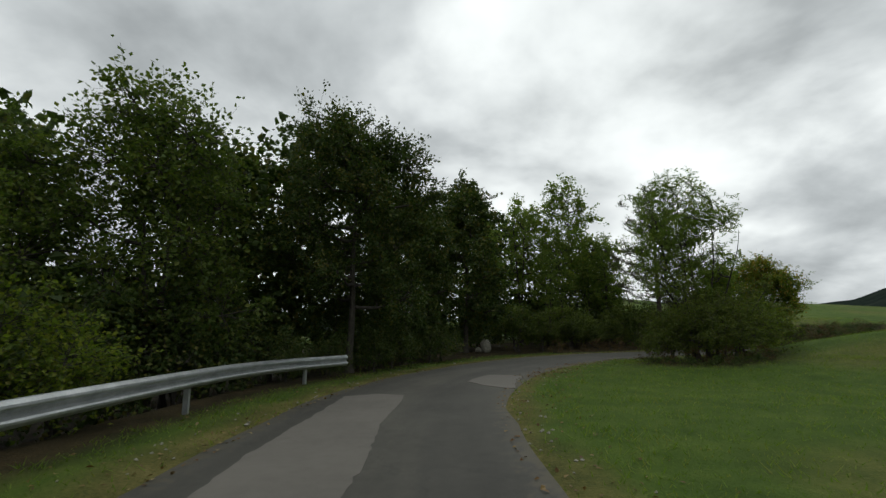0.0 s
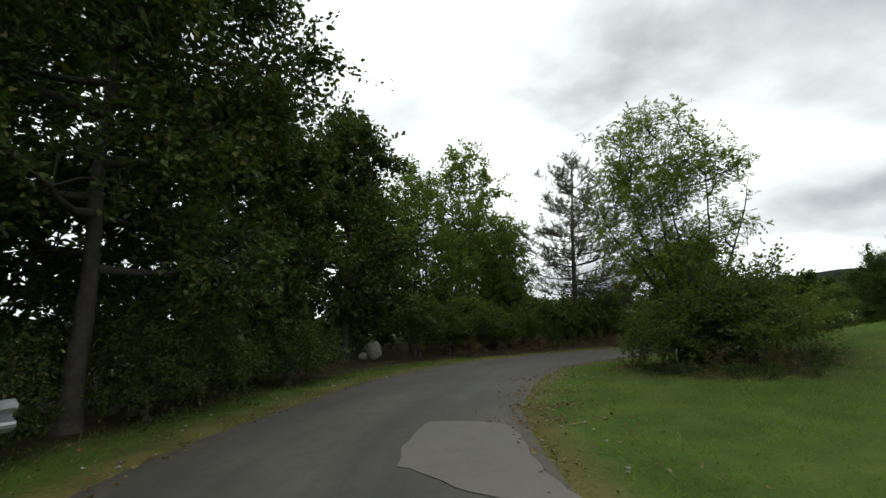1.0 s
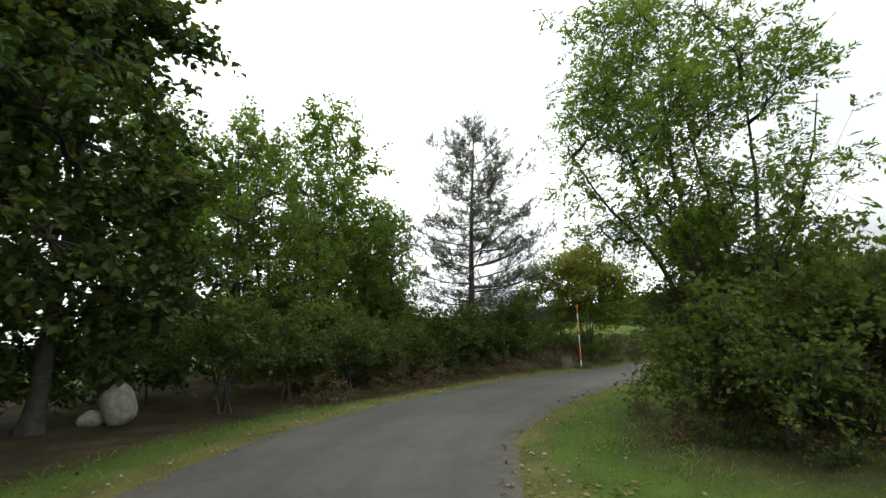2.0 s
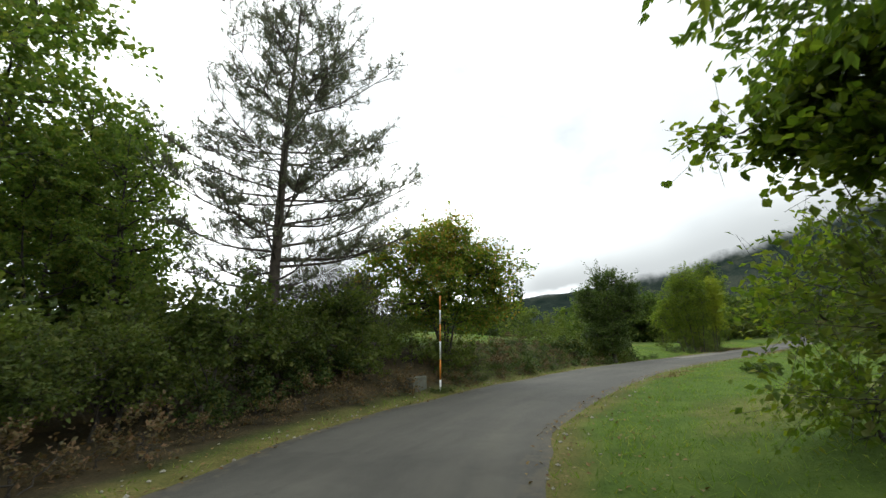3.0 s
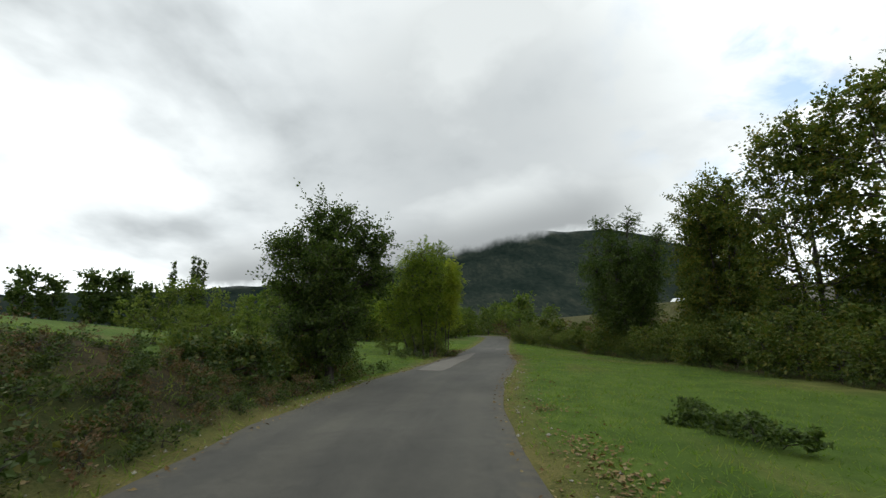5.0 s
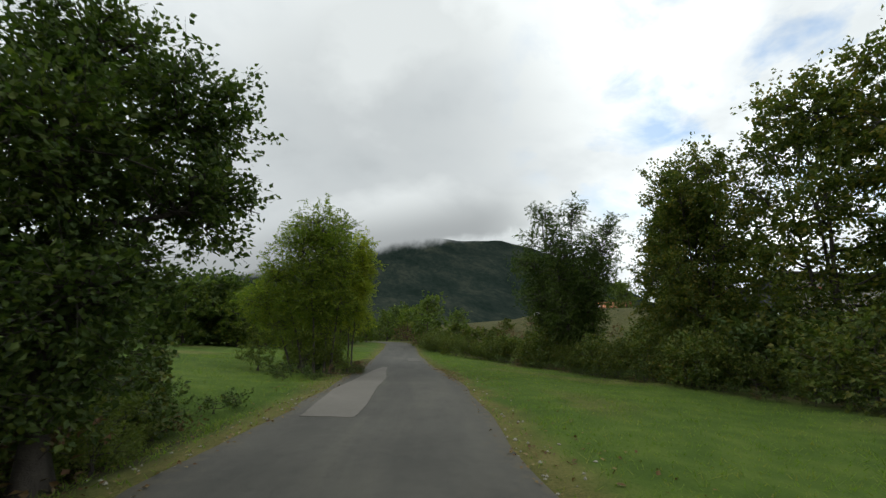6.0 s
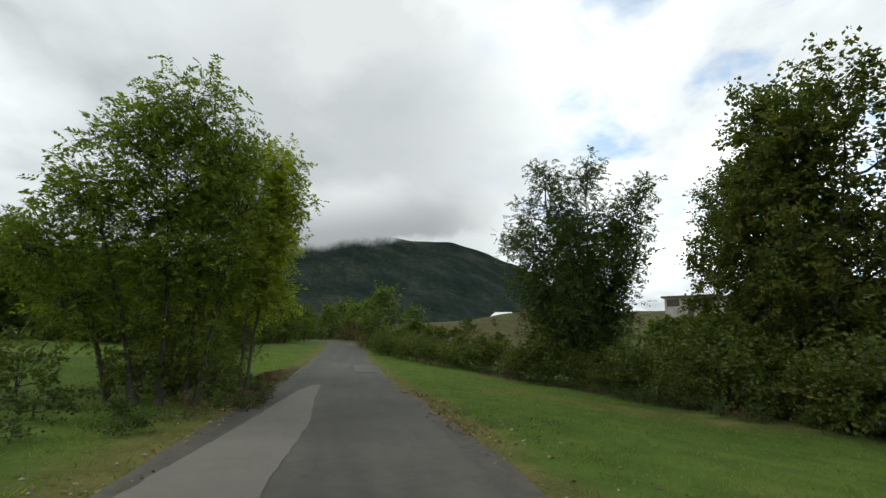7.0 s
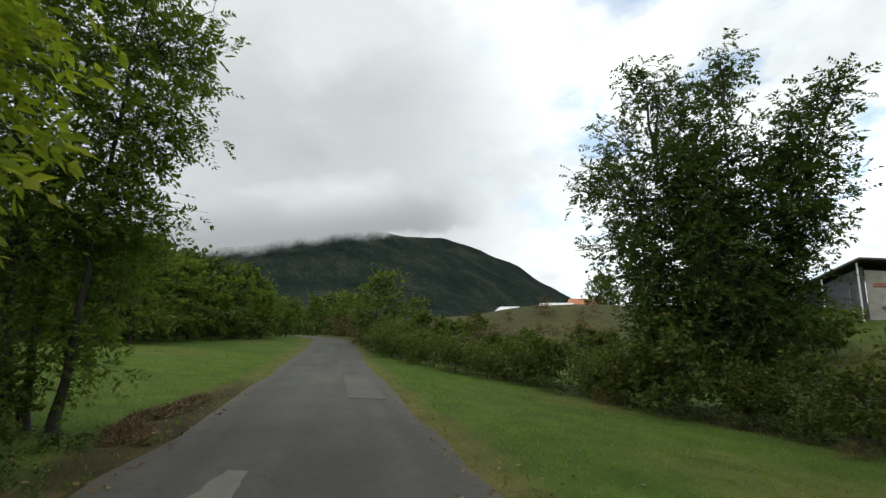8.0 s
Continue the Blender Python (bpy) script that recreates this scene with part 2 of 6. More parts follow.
GROUND = ground_material()
GRASS_BLADE = leaf_material("grass_blade", [(0.095, 0.15, 0.022), (0.13, 0.20, 0.03), (0.17, 0.235, 0.042), (0.25, 0.23, 0.07)], 0.6)
FALLEN = leaf_material("fallen_leaf", [(0.080, 0.040, 0.016), (0.128, 0.072, 0.024), (0.192, 0.128, 0.040), (0.240, 0.192, 0.096)], 0.1)


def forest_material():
    """Far woodland on a slope: crowns and stands of differing green, tinted with haze, long up the slope."""
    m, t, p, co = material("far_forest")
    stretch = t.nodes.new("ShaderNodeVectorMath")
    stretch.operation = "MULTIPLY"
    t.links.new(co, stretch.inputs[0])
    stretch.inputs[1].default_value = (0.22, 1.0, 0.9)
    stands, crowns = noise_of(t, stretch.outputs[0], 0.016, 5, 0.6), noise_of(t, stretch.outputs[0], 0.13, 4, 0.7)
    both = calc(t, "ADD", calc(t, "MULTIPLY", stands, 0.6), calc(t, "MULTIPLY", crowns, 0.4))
    # greens leaned towards blue: the haze of distance is put into the colour
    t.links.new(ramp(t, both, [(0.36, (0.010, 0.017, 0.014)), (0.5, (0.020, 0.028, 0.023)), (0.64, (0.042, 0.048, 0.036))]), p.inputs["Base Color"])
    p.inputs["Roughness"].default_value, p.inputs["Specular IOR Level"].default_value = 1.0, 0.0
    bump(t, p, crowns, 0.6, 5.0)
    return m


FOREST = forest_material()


# ---- geometry helpers ----
def to_mesh(name, verts, faces, mat, smooth=True):
    """A mesh from arrays: faces all with the same number of corners."""
    me = bpy.data.meshes.new(name)
    verts, faces = np.asarray(verts, np.float32), np.asarray(faces, np.int32)
    n, k = faces.shape
    me.vertices.add(len(verts))
    me.vertices.foreach_set("co", verts.ravel())
    me.loops.add(n * k)
    me.loops.foreach_set("vertex_index", faces.ravel())
    me.polygons.add(n)
    me.polygons.foreach_set("loop_start", np.arange(0, n * k, k, dtype=np.int32))
    me.polygons.foreach_set("use_smooth", np.full(n, smooth))
    me.update(calc_edges=True)
    me.validate()
    me.materials.append(mat)
    return me


def part_np(name, verts, faces, mat, parent=None, label="", smooth=True):
    ob = new(name, to_mesh(name, verts, faces, mat, smooth))
    ob.parent = parent
    return tagged(ob, label)


def part(name, bm, mat, parent=None, label="", smooth=False):
    me = bpy.data.meshes.new(name)
    bm.to_mesh(me)
    bm.free()
    for f in me.polygons:
        f.use_smooth = smooth
    me.materials.append(mat)
    ob = new(name, me)
    ob.parent = parent
    return tagged(ob, label)


def tube(points, radii, sides):
    """A tapered tube: its corners and quads."""
    pts, radii = np.asarray(points, float), np.asarray(radii, float)
    way = np.gradient(pts, axis=0)
    way /= np.linalg.norm(way, axis=1)[:, None] + 1e-9
    side = np.cross(way, (0.31, 0.95, 0.07))
    side /= np.linalg.norm(side, axis=1)[:, None] + 1e-9
    up = np.cross(way, side)
    a = np.linspace(0, 2 * np.pi, sides, endpoint=False)
    ring = side[:, None] * np.cos(a)[None, :, None] + up[:, None] * np.sin(a)[None, :, None]
    verts = (pts[:, None] + ring * radii[:, None, None]).reshape(-1, 3)
    i, j = np.meshgrid(np.arange(len(pts) - 1), np.arange(sides), indexing="ij")
    k = (j + 1) % sides
    faces = np.stack([i * sides + j, i * sides + k, (i + 1) * sides + k, (i + 1) * sides + j], -1).reshape(-1, 4)
    return verts, faces


def joined(pieces):
    verts, faces, base = [], [], 0
    for v, f in pieces:
        verts.append(v)
        faces.append(f + base)
        base += len(v)
    return np.concatenate(verts), np.concatenate(faces)


def leaves(rng, centres, ways, long, wide, flat=0.5, broad=False):
    """One folded, pointed leaf at every centre, along its way."""
    n = len(centres)
    size = rng.uniform(0.65, 1.25, (n, 1))
    ways = ways / (np.linalg.norm(ways, axis=1)[:, None] + 1e-9)
    rough = rng.normal(0, 1, (n, 3)) + np.array([0, 0, flat * 2])
    side = np.cross(ways, rough)
    side /= np.linalg.norm(side, axis=1)[:, None] + 1e-9
    up = np.cross(side, ways)
    base, tip = centres - ways * long * 0.5 * size, centres + ways * long * 0.5 * size
    fold = up * wide * 0.18 * size
    left = centres - side * wide * 0.5 * size + fold
    right = centres + side * wide * 0.5 * size + fold
    if broad:
        # shoulders of a rounded leaf, with a notch on either side
        low, high = centres - ways * long * 0.26 * size, centres + ways * long * 0.2 * size
        ring = [base, low - side * wide * 0.42 * size + fold, left * 0.75 + centres * 0.25, high - side * wide * 0.44 * size + fold, tip, high + side * wide * 0.44 * size + fold, right * 0.75 + centres * 0.25, low + side * wide * 0.42 * size + fold]
        verts = np.stack(ring, 1).reshape(-1, 3)
        i = np.arange(n)[:, None] * 8
        return verts, np.concatenate([i + q for q in ([0, 2, 1], [0, 4, 2], [2, 4, 3], [0, 7, 6], [0, 6, 4], [6, 5, 4])], 1).reshape(-1, 3)
    verts = np.stack([base, left - ways * long * 0.07, tip, right - ways * long * 0.07], 1).reshape(-1, 3)
    i = np.arange(n)[:, None] * 4
    faces = np.concatenate([i + [0, 2, 1], i + [0, 3, 2]], 1).reshape(-1, 3)
    return verts, faces


def pinnate(rng, centres, ways, leaflets, long, wide):
    """Compound leaves: pairs of leaflets and one at the tip along a drooping stalk."""
    n, reach = len(centres), 3.1 * long
    ways = ways / (np.linalg.norm(ways, axis=1)[:, None] + 1e-9) + (0, 0, -0.08)
    ways /= np.linalg.norm(ways, axis=1)[:, None] + 1e-9
    side = np.cross(ways, rng.normal(0, 0.5, (n, 3)) + (0, 0, 1))
    side /= np.linalg.norm(side, axis=1)[:, None] + 1e-9
    size = rng.uniform(0.7, 1.25, (n, 1))
    sag = np.array([0, 0, 0.2 * reach])
    middles, turns = [centres + ways * reach * size * 1.05 - sag], [ways - (0, 0, 0.4)]
    for k in range(leaflets // 2):
        f = 0.25 + 0.68 * k / max(1, leaflets // 2 - 1)
        on = centres + ways * reach * f * size - sag * f * f
        for hand in (-1, 1):
            turn = ways * 0.6 + side * hand * 0.8 - (0, 0, 0.15)
            middles.append(on + turn * long * 0.5 * size)
            turns.append(turn)
    v, f = leaves(rng, np.concatenate(middles), np.concatenate(turns), long, wide, 0.9)
    v2, f2 = leaves(rng, centres + ways * reach * 0.5 * size - sag * 0.25, ways - (0, 0, 0.15), reach, 0.006, 0.9)
    return np.concatenate([v, v2]), np.concatenate([f, f2 + len(v)])


# ---- lie of the land ----
def ease(a, b, v):
    u = np.clip((np.asarray(v, float) - a) / (b - a), 0, 1)
    return u * u * (3 - 2 * u)


CENTRE = [(2.5, -60), (1.0, -30), (-0.2, -12), (-0.75, -4), (-0.95, 0), (-1.0, 3.5), (-0.98, 7.0), (-0.7, 10.3), (0.15, 13.4), (1.2, 15.8), (2.8, 18.6),
          (5.2, 21.5), (7.7, 23.3), (10.3, 24.5), (13.6, 25.7), (17.3, 26.25), (21.5, 26.45), (28.3, 26.25), (34.4, 25.3), (38.8, 24.2), (43.2, 23.1), (47.5, 22.3),
          (58, 20.3), (70, 18.0), (84, 15.2), (93, 13.9), (100, 14.4), (107, 17.2), (113, 22.5), (118, 30), (124, 42), (133, 62), (150, 110)]
HALF = 2.03


def half_at(x):
    """Half the width of the lane, which narrows after the bend."""
    return HALF - 0.27 * ease(44, 55, x)


def smooth_line(points, step):
    """Points at even steps along a curve through the given ones."""
    p = np.array(points, float)
    p = np.vstack([2 * p[0] - p[1], p, 2 * p[-1] - p[-2]])
    out = []
    for a, b, c, d in zip(p[:-3], p[1:-2], p[2:-1], p[3:]):
        for u in np.linspace(0, 1, 12, endpoint=False):
            out.append(0.5 * (2 * b + (c - a) * u + (2 * a - 5 * b + 4 * c - d) * u * u + (3 * b - 3 * c + d - a) * u**3))
    out = np.array(out + [p[-2]])
    far = np.r_[0, np.cumsum(np.linalg.norm(np.diff(out, axis=0), axis=1))]
    at = np.arange(0, far[-1], step)
    return np.stack([np.interp(at, far, out[:, k]) for k in range(out.shape[1])], 1)


LINE = smooth_line(CENTRE, 0.5)
LINE_WAY = np.gradient(LINE, axis=0)
LINE_WAY /= np.linalg.norm(LINE_WAY, axis=1)[:, None]


def beside_road(x, y):
    """Distance from the road's middle, positive on its left side."""
    x, y = np.atleast_1d(np.asarray(x, float)), np.atleast_1d(np.asarray(y, float))
    best, sign = np.full(x.shape, 1e9), np.ones(x.shape)
    for k in range(0, len(LINE), 1):
        dx, dy = x - LINE[k, 0], y - LINE[k, 1]
        d = dx * dx + dy * dy
        near = d < best
        best = np.where(near, d, best)
        sign = np.where(near, np.sign(LINE_WAY[k, 0] * dy - LINE_WAY[k, 1] * dx), sign)
    return np.sqrt(best) * np.where(sign == 0, 1, sign)


def wave(x, y, size, seed=0.0):
    """Smooth cheap unevenness about -1 to 1."""
    x, y = x / size, y / size
    return (np.sin(x * 1.7 + 1.3 * np.sin(y * 1.1 + seed)) + np.sin(y * 1.9 + 1.7 * np.sin(x * 0.9 + seed * 2.1))) * 0.5


def road_height(x):
    return 0.8 * ease(62, 104, x)


def land(x, y, d=None):
    """Height of the ground."""
    x, y = np.atleast_1d(np.asarray(x, float)), np.atleast_1d(np.asarray(y, float))
    d = beside_road(x, y) if d is None else d
    out, half = np.abs(d), half_at(x)
    away = ease(half + 0.3, half + 6, out)
    z = road_height(x) * np.exp(-((out / 40) ** 2))
    hill = 5.7 * np.exp(-(((x - 45) / 50) ** 2) - ((y - 85) / 35) ** 2)
    z = z + hill * away
    # bank on the left of the bend, gully by the rail, ditch by the oak
    left = d > 0
    bank = 1.15 * ease(half + 0.1, half + 3.2, out) * ease(11, 19, x) * (1 - ease(29, 36, x)) * (y > 20)
    gully = -0.9 * ease(half + 2.2, half + 5.5, out) * (1 - ease(14, 24, y)) * (x < 20)
    ditch = -0.55 * np.exp(-(((out - half - 2.2) / 1.2) ** 2)) * ease(29, 33, x) * (1 - ease(40, 44, x))
    z = z + np.where(left, bank + gully + ditch, 0)
    # inner meadow sinks a little, then rises behind the hedge
    right = ~left
    sink = -0.45 * ease(half + 0.6, half + 7, out) * ease(4, 22, x)
    mound = 1.45 * np.exp(-(((x - 16.5) / 5.0) ** 2) - ((y - 16.0) / 4.5) ** 2) * ease(half + 0.5, half + 5, out)
    rise = ease(0, 1, (9.5 - y) / 60) * 7.6 * ease(28, 45, x) + 1.2 * ease(60, 150, x) * ease(0, 25, 9 - y)
    # crest of the upper field and the hollow behind it
    crest = 2.7 * np.exp(-(((x - 101) / 20) ** 2) - ((y + 15) / 17) ** 2) - 2.4 * np.exp(-(((x - 119) / 13) ** 2) - ((y + 34) / 10) ** 2)
    z = z + np.where(right, sink + rise + mound + crest, 0)
    z = z + wave(x, y, 2.3) * 0.05 * away + wave(x, y, 0.6, 2) * 0.02 * ease(half, half + 0.6, out)
    far = np.hypot(x - 40, y - 25)
    z = z + 14 * ease(150, 900, far) * ease(-60, 200, x)
    return np.where(out < half + 0.25, np.minimum(z, road_height(x) - 0.05 + 0.06 * ease(half - 0.25, half + 0.25, out)), z)


def ground_at(x, y):
    return float(land(x, y)[0])


def axis_lines(lo, hi, step, reach, grow=1.16):
    mid = list(np.arange(lo, hi + step / 2, step))
    a, b, s = [], [], step
    while s < reach:
        s *= grow
        a.append((a[-1] if a else mid[0]) - s)
        b.append((b[-1] if b else mid[-1]) + s)
        if b[-1] - hi > reach:
            break
    return np.array(a[::-1] + mid + b)


def make_ground():
    xs, ys = axis_lines(-9, 62, 0.36, 3200), axis_lines(-6, 40, 0.36, 3200)
    gx, gy = np.meshgrid(xs, ys, indexing="ij")
    x, y = gx.ravel(), gy.ravel()
    d = beside_road(x, y)
    z = land(x, y, d)
    n, m = len(xs), len(ys)
    i, j = np.meshgrid(np.arange(n - 1), np.arange(m - 1), indexing="ij")
    f = np.stack([i * m + j, (i + 1) * m + j, (i + 1) * m + j + 1, i * m + j + 1], -1).reshape(-1, 4)
    ob = part_np("ground", np.stack([x, y, z], 1), f, GROUND)
    out, half = np.abs(d), half_at(x)
    dry = (1 - ease(half + 0.15, half + np.where(d > 0, 1.0, 0.6) + 0.3 * wave(x, y, 1.1, 1), out)) * 0.95
    dry = np.maximum(dry, 0.55 * ease(0.2, 0.9, wave(x, y, 3.1, 4)) * (out > half + 2))
    rough_field = ease(7, 1, y) * ease(40, 60, x) * (1 - 0.75 * ease(-6, -13, y) * (1 - ease(72, 82, x)))
    dry = np.maximum(dry, 0.4 * rough_field)
    shade_edge = 0.6 * ease(4, 9, x) * (1 - ease(19, 23, x)) * (y > 14)
    woods = np.where((d > 0) & (y < 34 + 0 * x) & (x < 20), ease(half + 0.9 - shade_edge, half + 1.8 - 1.4 * shade_edge, out), 0) * 0.95
    slope = np.where((d > 0) & (x > 15) & (x < 37) & (y > 20), ease(half + 0.3, half + 0.7, out) * (1 - ease(half + 2.6, half + 3.6, out)), 0) * 0.66
    ditch = np.where((d > 0) & (y > 20), ease(half + 0.55, half + 0.95, out) * (1 - ease(half + 3.2, half + 4.4, out)) * ease(26.5, 28.5, x) * (1 - ease(38.5, 41, x)), 0) * 0.92
    bare = np.where((d > 0) & (y > 15), ease(half + 0.9, half + 0.5, out) * ease(48, 51, x) * (1 - ease(58, 62, x)), 0) * 0.8
    under = ease(3.6, 2.0, np.hypot((x - 9.6), (y - 17.7) * 0.95)) * 0.75 * (out > half + 1.2)
    hedge = np.exp(-(((y - 10.6) / 1.5) ** 2)) * ease(28, 36, x) * 0.9
    mask = np.stack([dry, np.maximum.reduce([woods, slope, ditch, bare, under, hedge, 0.62 * rough_field]), 0 * dry, 1 + 0 * dry], 1)
    layer = ob.data.color_attributes.new("cover", "FLOAT_COLOR", "POINT")
    layer.data.foreach_set("color", mask.astype(np.float32).ravel())
    return tagged(ob, "grassy ground with dry verges and woodland litter", "ground", kind="structure")


make_ground()


def make_road():
    rng = np.random.default_rng(3)
    across = np.array([-1.0, -0.97, -0.8, -0.5, 0, 0.5, 0.8, 0.97, 1.0])
    n = len(LINE)
    wob = np.interp(np.arange(n), np.arange(0, n + 3, 3), rng.normal(0, 0.05, len(np.arange(0, n + 3, 3))))
    wob2 = np.interp(np.arange(n), np.arange(0, n + 3, 3), rng.normal(0, 0.05, len(np.arange(0, n + 3, 3))))
    side = np.stack([-LINE_WAY[:, 1], LINE_WAY[:, 0]], 1)
    rows = []
    for a in across:
        w = a * half_at(LINE[:, 0]) + (wob if a > 0.9 else wob2 if a < -0.9 else 0)
        p = LINE + side * w[:, None]
        z = road_height(LINE[:, 0]) + 0.012 * (1 - a * a) - (0.05 if abs(a) == 1 else 0)
        rows.append(np.c_[p, z])
    v = np.stack(rows, 1).reshape(-1, 3)
    k = len(across)
    i, j = np.meshgrid(np.arange(n - 1), np.arange(k - 1), indexing="ij")
    f = np.stack([i * k + j + 1, i * k + j, (i + 1) * k + j, (i + 1) * k + j + 1], -1).reshape(-1, 4)
    road = part_np("road", v, f, ASPHALT)
    far, flat = np.meshgrid(np.arange(n) * 0.5, across, indexing="ij")
    layer = road.data.attributes.new("lane", "FLOAT_VECTOR", "POINT")
    layer.data.foreach_set("vector", np.stack([flat, far, 0 * far], -1).astype(np.float32).ravel())
    tagged(road, "narrow worn grey asphalt lane with crumbling edges", "road", kind="structure")


make_road()


def road_patch(corners, label, mat=PATCH):
    """A thin skin of newer asphalt on the lane."""
    ring = np.array(corners + corners[:1], float)
    pts = np.concatenate([a + (b - a) * np.linspace(0, 1, max(2, int(np.linalg.norm(b - a) / 0.15)), endpoint=False)[:, None] for a, b in zip(ring[:-1], ring[1:])])
    rng = np.random.default_rng(len(corners) + abs(int(pts[0, 0] * 7)))
    pts = pts + rng.normal(0, 0.012, pts.shape)
    bm = bmesh.new()
    face = bm.faces.new([bm.verts.new((x, y, road_height(x) + 0.017)) for x, y in pts])
    if face.calc_area() and face.normal.z < 0:
        face.normal_flip()
    low = bmesh.ops.extrude_face_region(bm, geom=[face])
    bmesh.ops.translate(bm, verts=[v for v in low["geom"] if isinstance(v, bmesh.types.BMVert)], vec=(0, 0, -0.016))
    bmesh.ops.recalc_face_normals(bm, faces=bm.faces)
    ob = part("road_patch", bm, mat)
    return tagged(ob, label, "road patch", kind="structure")


road_patch([(-2.35, 5.6), (-2.3, 7.4), (-2.25, 10.1), (-1.6, 10.45), (-0.98, 10.2), (-0.95, 9.2), (-1.05, 7.2), (-0.9, 5.0), (-1.0, 3.0), (-2.2, 3.2)], "pale rectangular asphalt repair patch in the lane")
road_patch([(0.5, 12.6), (0.7, 13.3), (1.0, 13.95), (1.25, 14.4), (1.7, 14.3), (2.15, 13.95), (2.1, 13.3), (1.86, 12.65), (1.68, 12.0), (1.6, 11.2), (1.3, 11.3), (0.9, 11.75)], "pale asphalt repair patch at the bend")
road_patch([(38.5, 24.8), (38.9, 25.75), (40.2, 25.5), (43.2, 24.95), (46.9, 23.85), (50.8, 22.75), (52.5, 22.1), (52.4, 21.92), (49.0, 22.55), (46.7, 22.88), (43.4, 23.7), (40.0, 24.42)], "long pale asphalt repair patch along the lane")
road_patch([(57.0, 19.1), (57.25, 19.85), (60.0, 19.35), (62.6, 18.85), (62.3, 18.1), (59.6, 18.6)], "small pale asphalt repair patch on the lane", OLD_PATCH)


def make_mountain():
    """The wooded mountain and lower hills all round."""
    prof = [(0, 1.5), (20, 1.6), (36, 2.0), (41, 2.6), (45, 4.2), (50, 4.2), (58, 5.0), (66, 5.6), (74, 6.5), (82, 7.6), (89, 9.6), (95, 11.2), (101, 12.6), (105, 13.05),
            (109, 12.75), (114, 12.15), (118.5, 11.1), (123.5, 8.95), (128.3, 5.6), (134, 3.0), (145, 2.2), (180, 2.0), (270, 1.6), (360, 1.5)]
    az = np.concatenate([np.arange(0, 30, 3), np.arange(30, 140, 0.3), np.arange(140, 361, 3)])
    el = np.interp(az, *np.array(prof).T)
    rr = np.linspace(0, 1, 60)
    A, S = np.meshgrid(radians(1) * az, rr, indexing="ij")
    E = np.repeat(el[:, None], 60, 1)
    R = 480 + 1600 * S
    peak = 1500 * np.tan(radians(1) * E)
    up = np.where(S < 0.6375, (S / 0.6375) ** 1.25, 1 - 0.6 * ((S - 0.6375) / 0.3625) ** 1.5)
    x, y = 40 + R * np.sin(A), 25 + R * np.cos(A)
    fold = wave(x, y, 130) * 10 + wave(x, y, 60, 3) * 5 + wave(x, y, 31, 1) * 1.6
    z = peak * up + fold * np.minimum(1, S * 4) * np.minimum(1, peak / 150) - 4
    n, m = A.shape
    i, j = np.meshgrid(np.arange(n - 1), np.arange(m - 1), indexing="ij")
    f = np.stack([i * m + j, i * m + j + 1, (i + 1) * m + j + 1, (i + 1) * m + j], -1).reshape(-1, 4)
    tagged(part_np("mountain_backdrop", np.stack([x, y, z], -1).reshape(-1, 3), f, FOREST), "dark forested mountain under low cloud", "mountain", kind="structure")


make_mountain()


# ---- trees and shrubs ----
GROUPS = {"woodland_tree": "woodland trees outside the bend", "shrub": "roadside shrubs", "hedge_bush": "bushes of the hedge", "bracken_bush": "bracken on the banks", "bramble_bush": "brambles along the lane",
          "field_tree": "trees of the far field edge", "poplar_tree": "poplars on the skyline", "hedgerow_tree": "tall hedgerow trees", "ash_tree": "ash trees by the lane", "hazel_bush": "hazels inside the bend", "nettle_patch": "nettle patches in the meadow"}


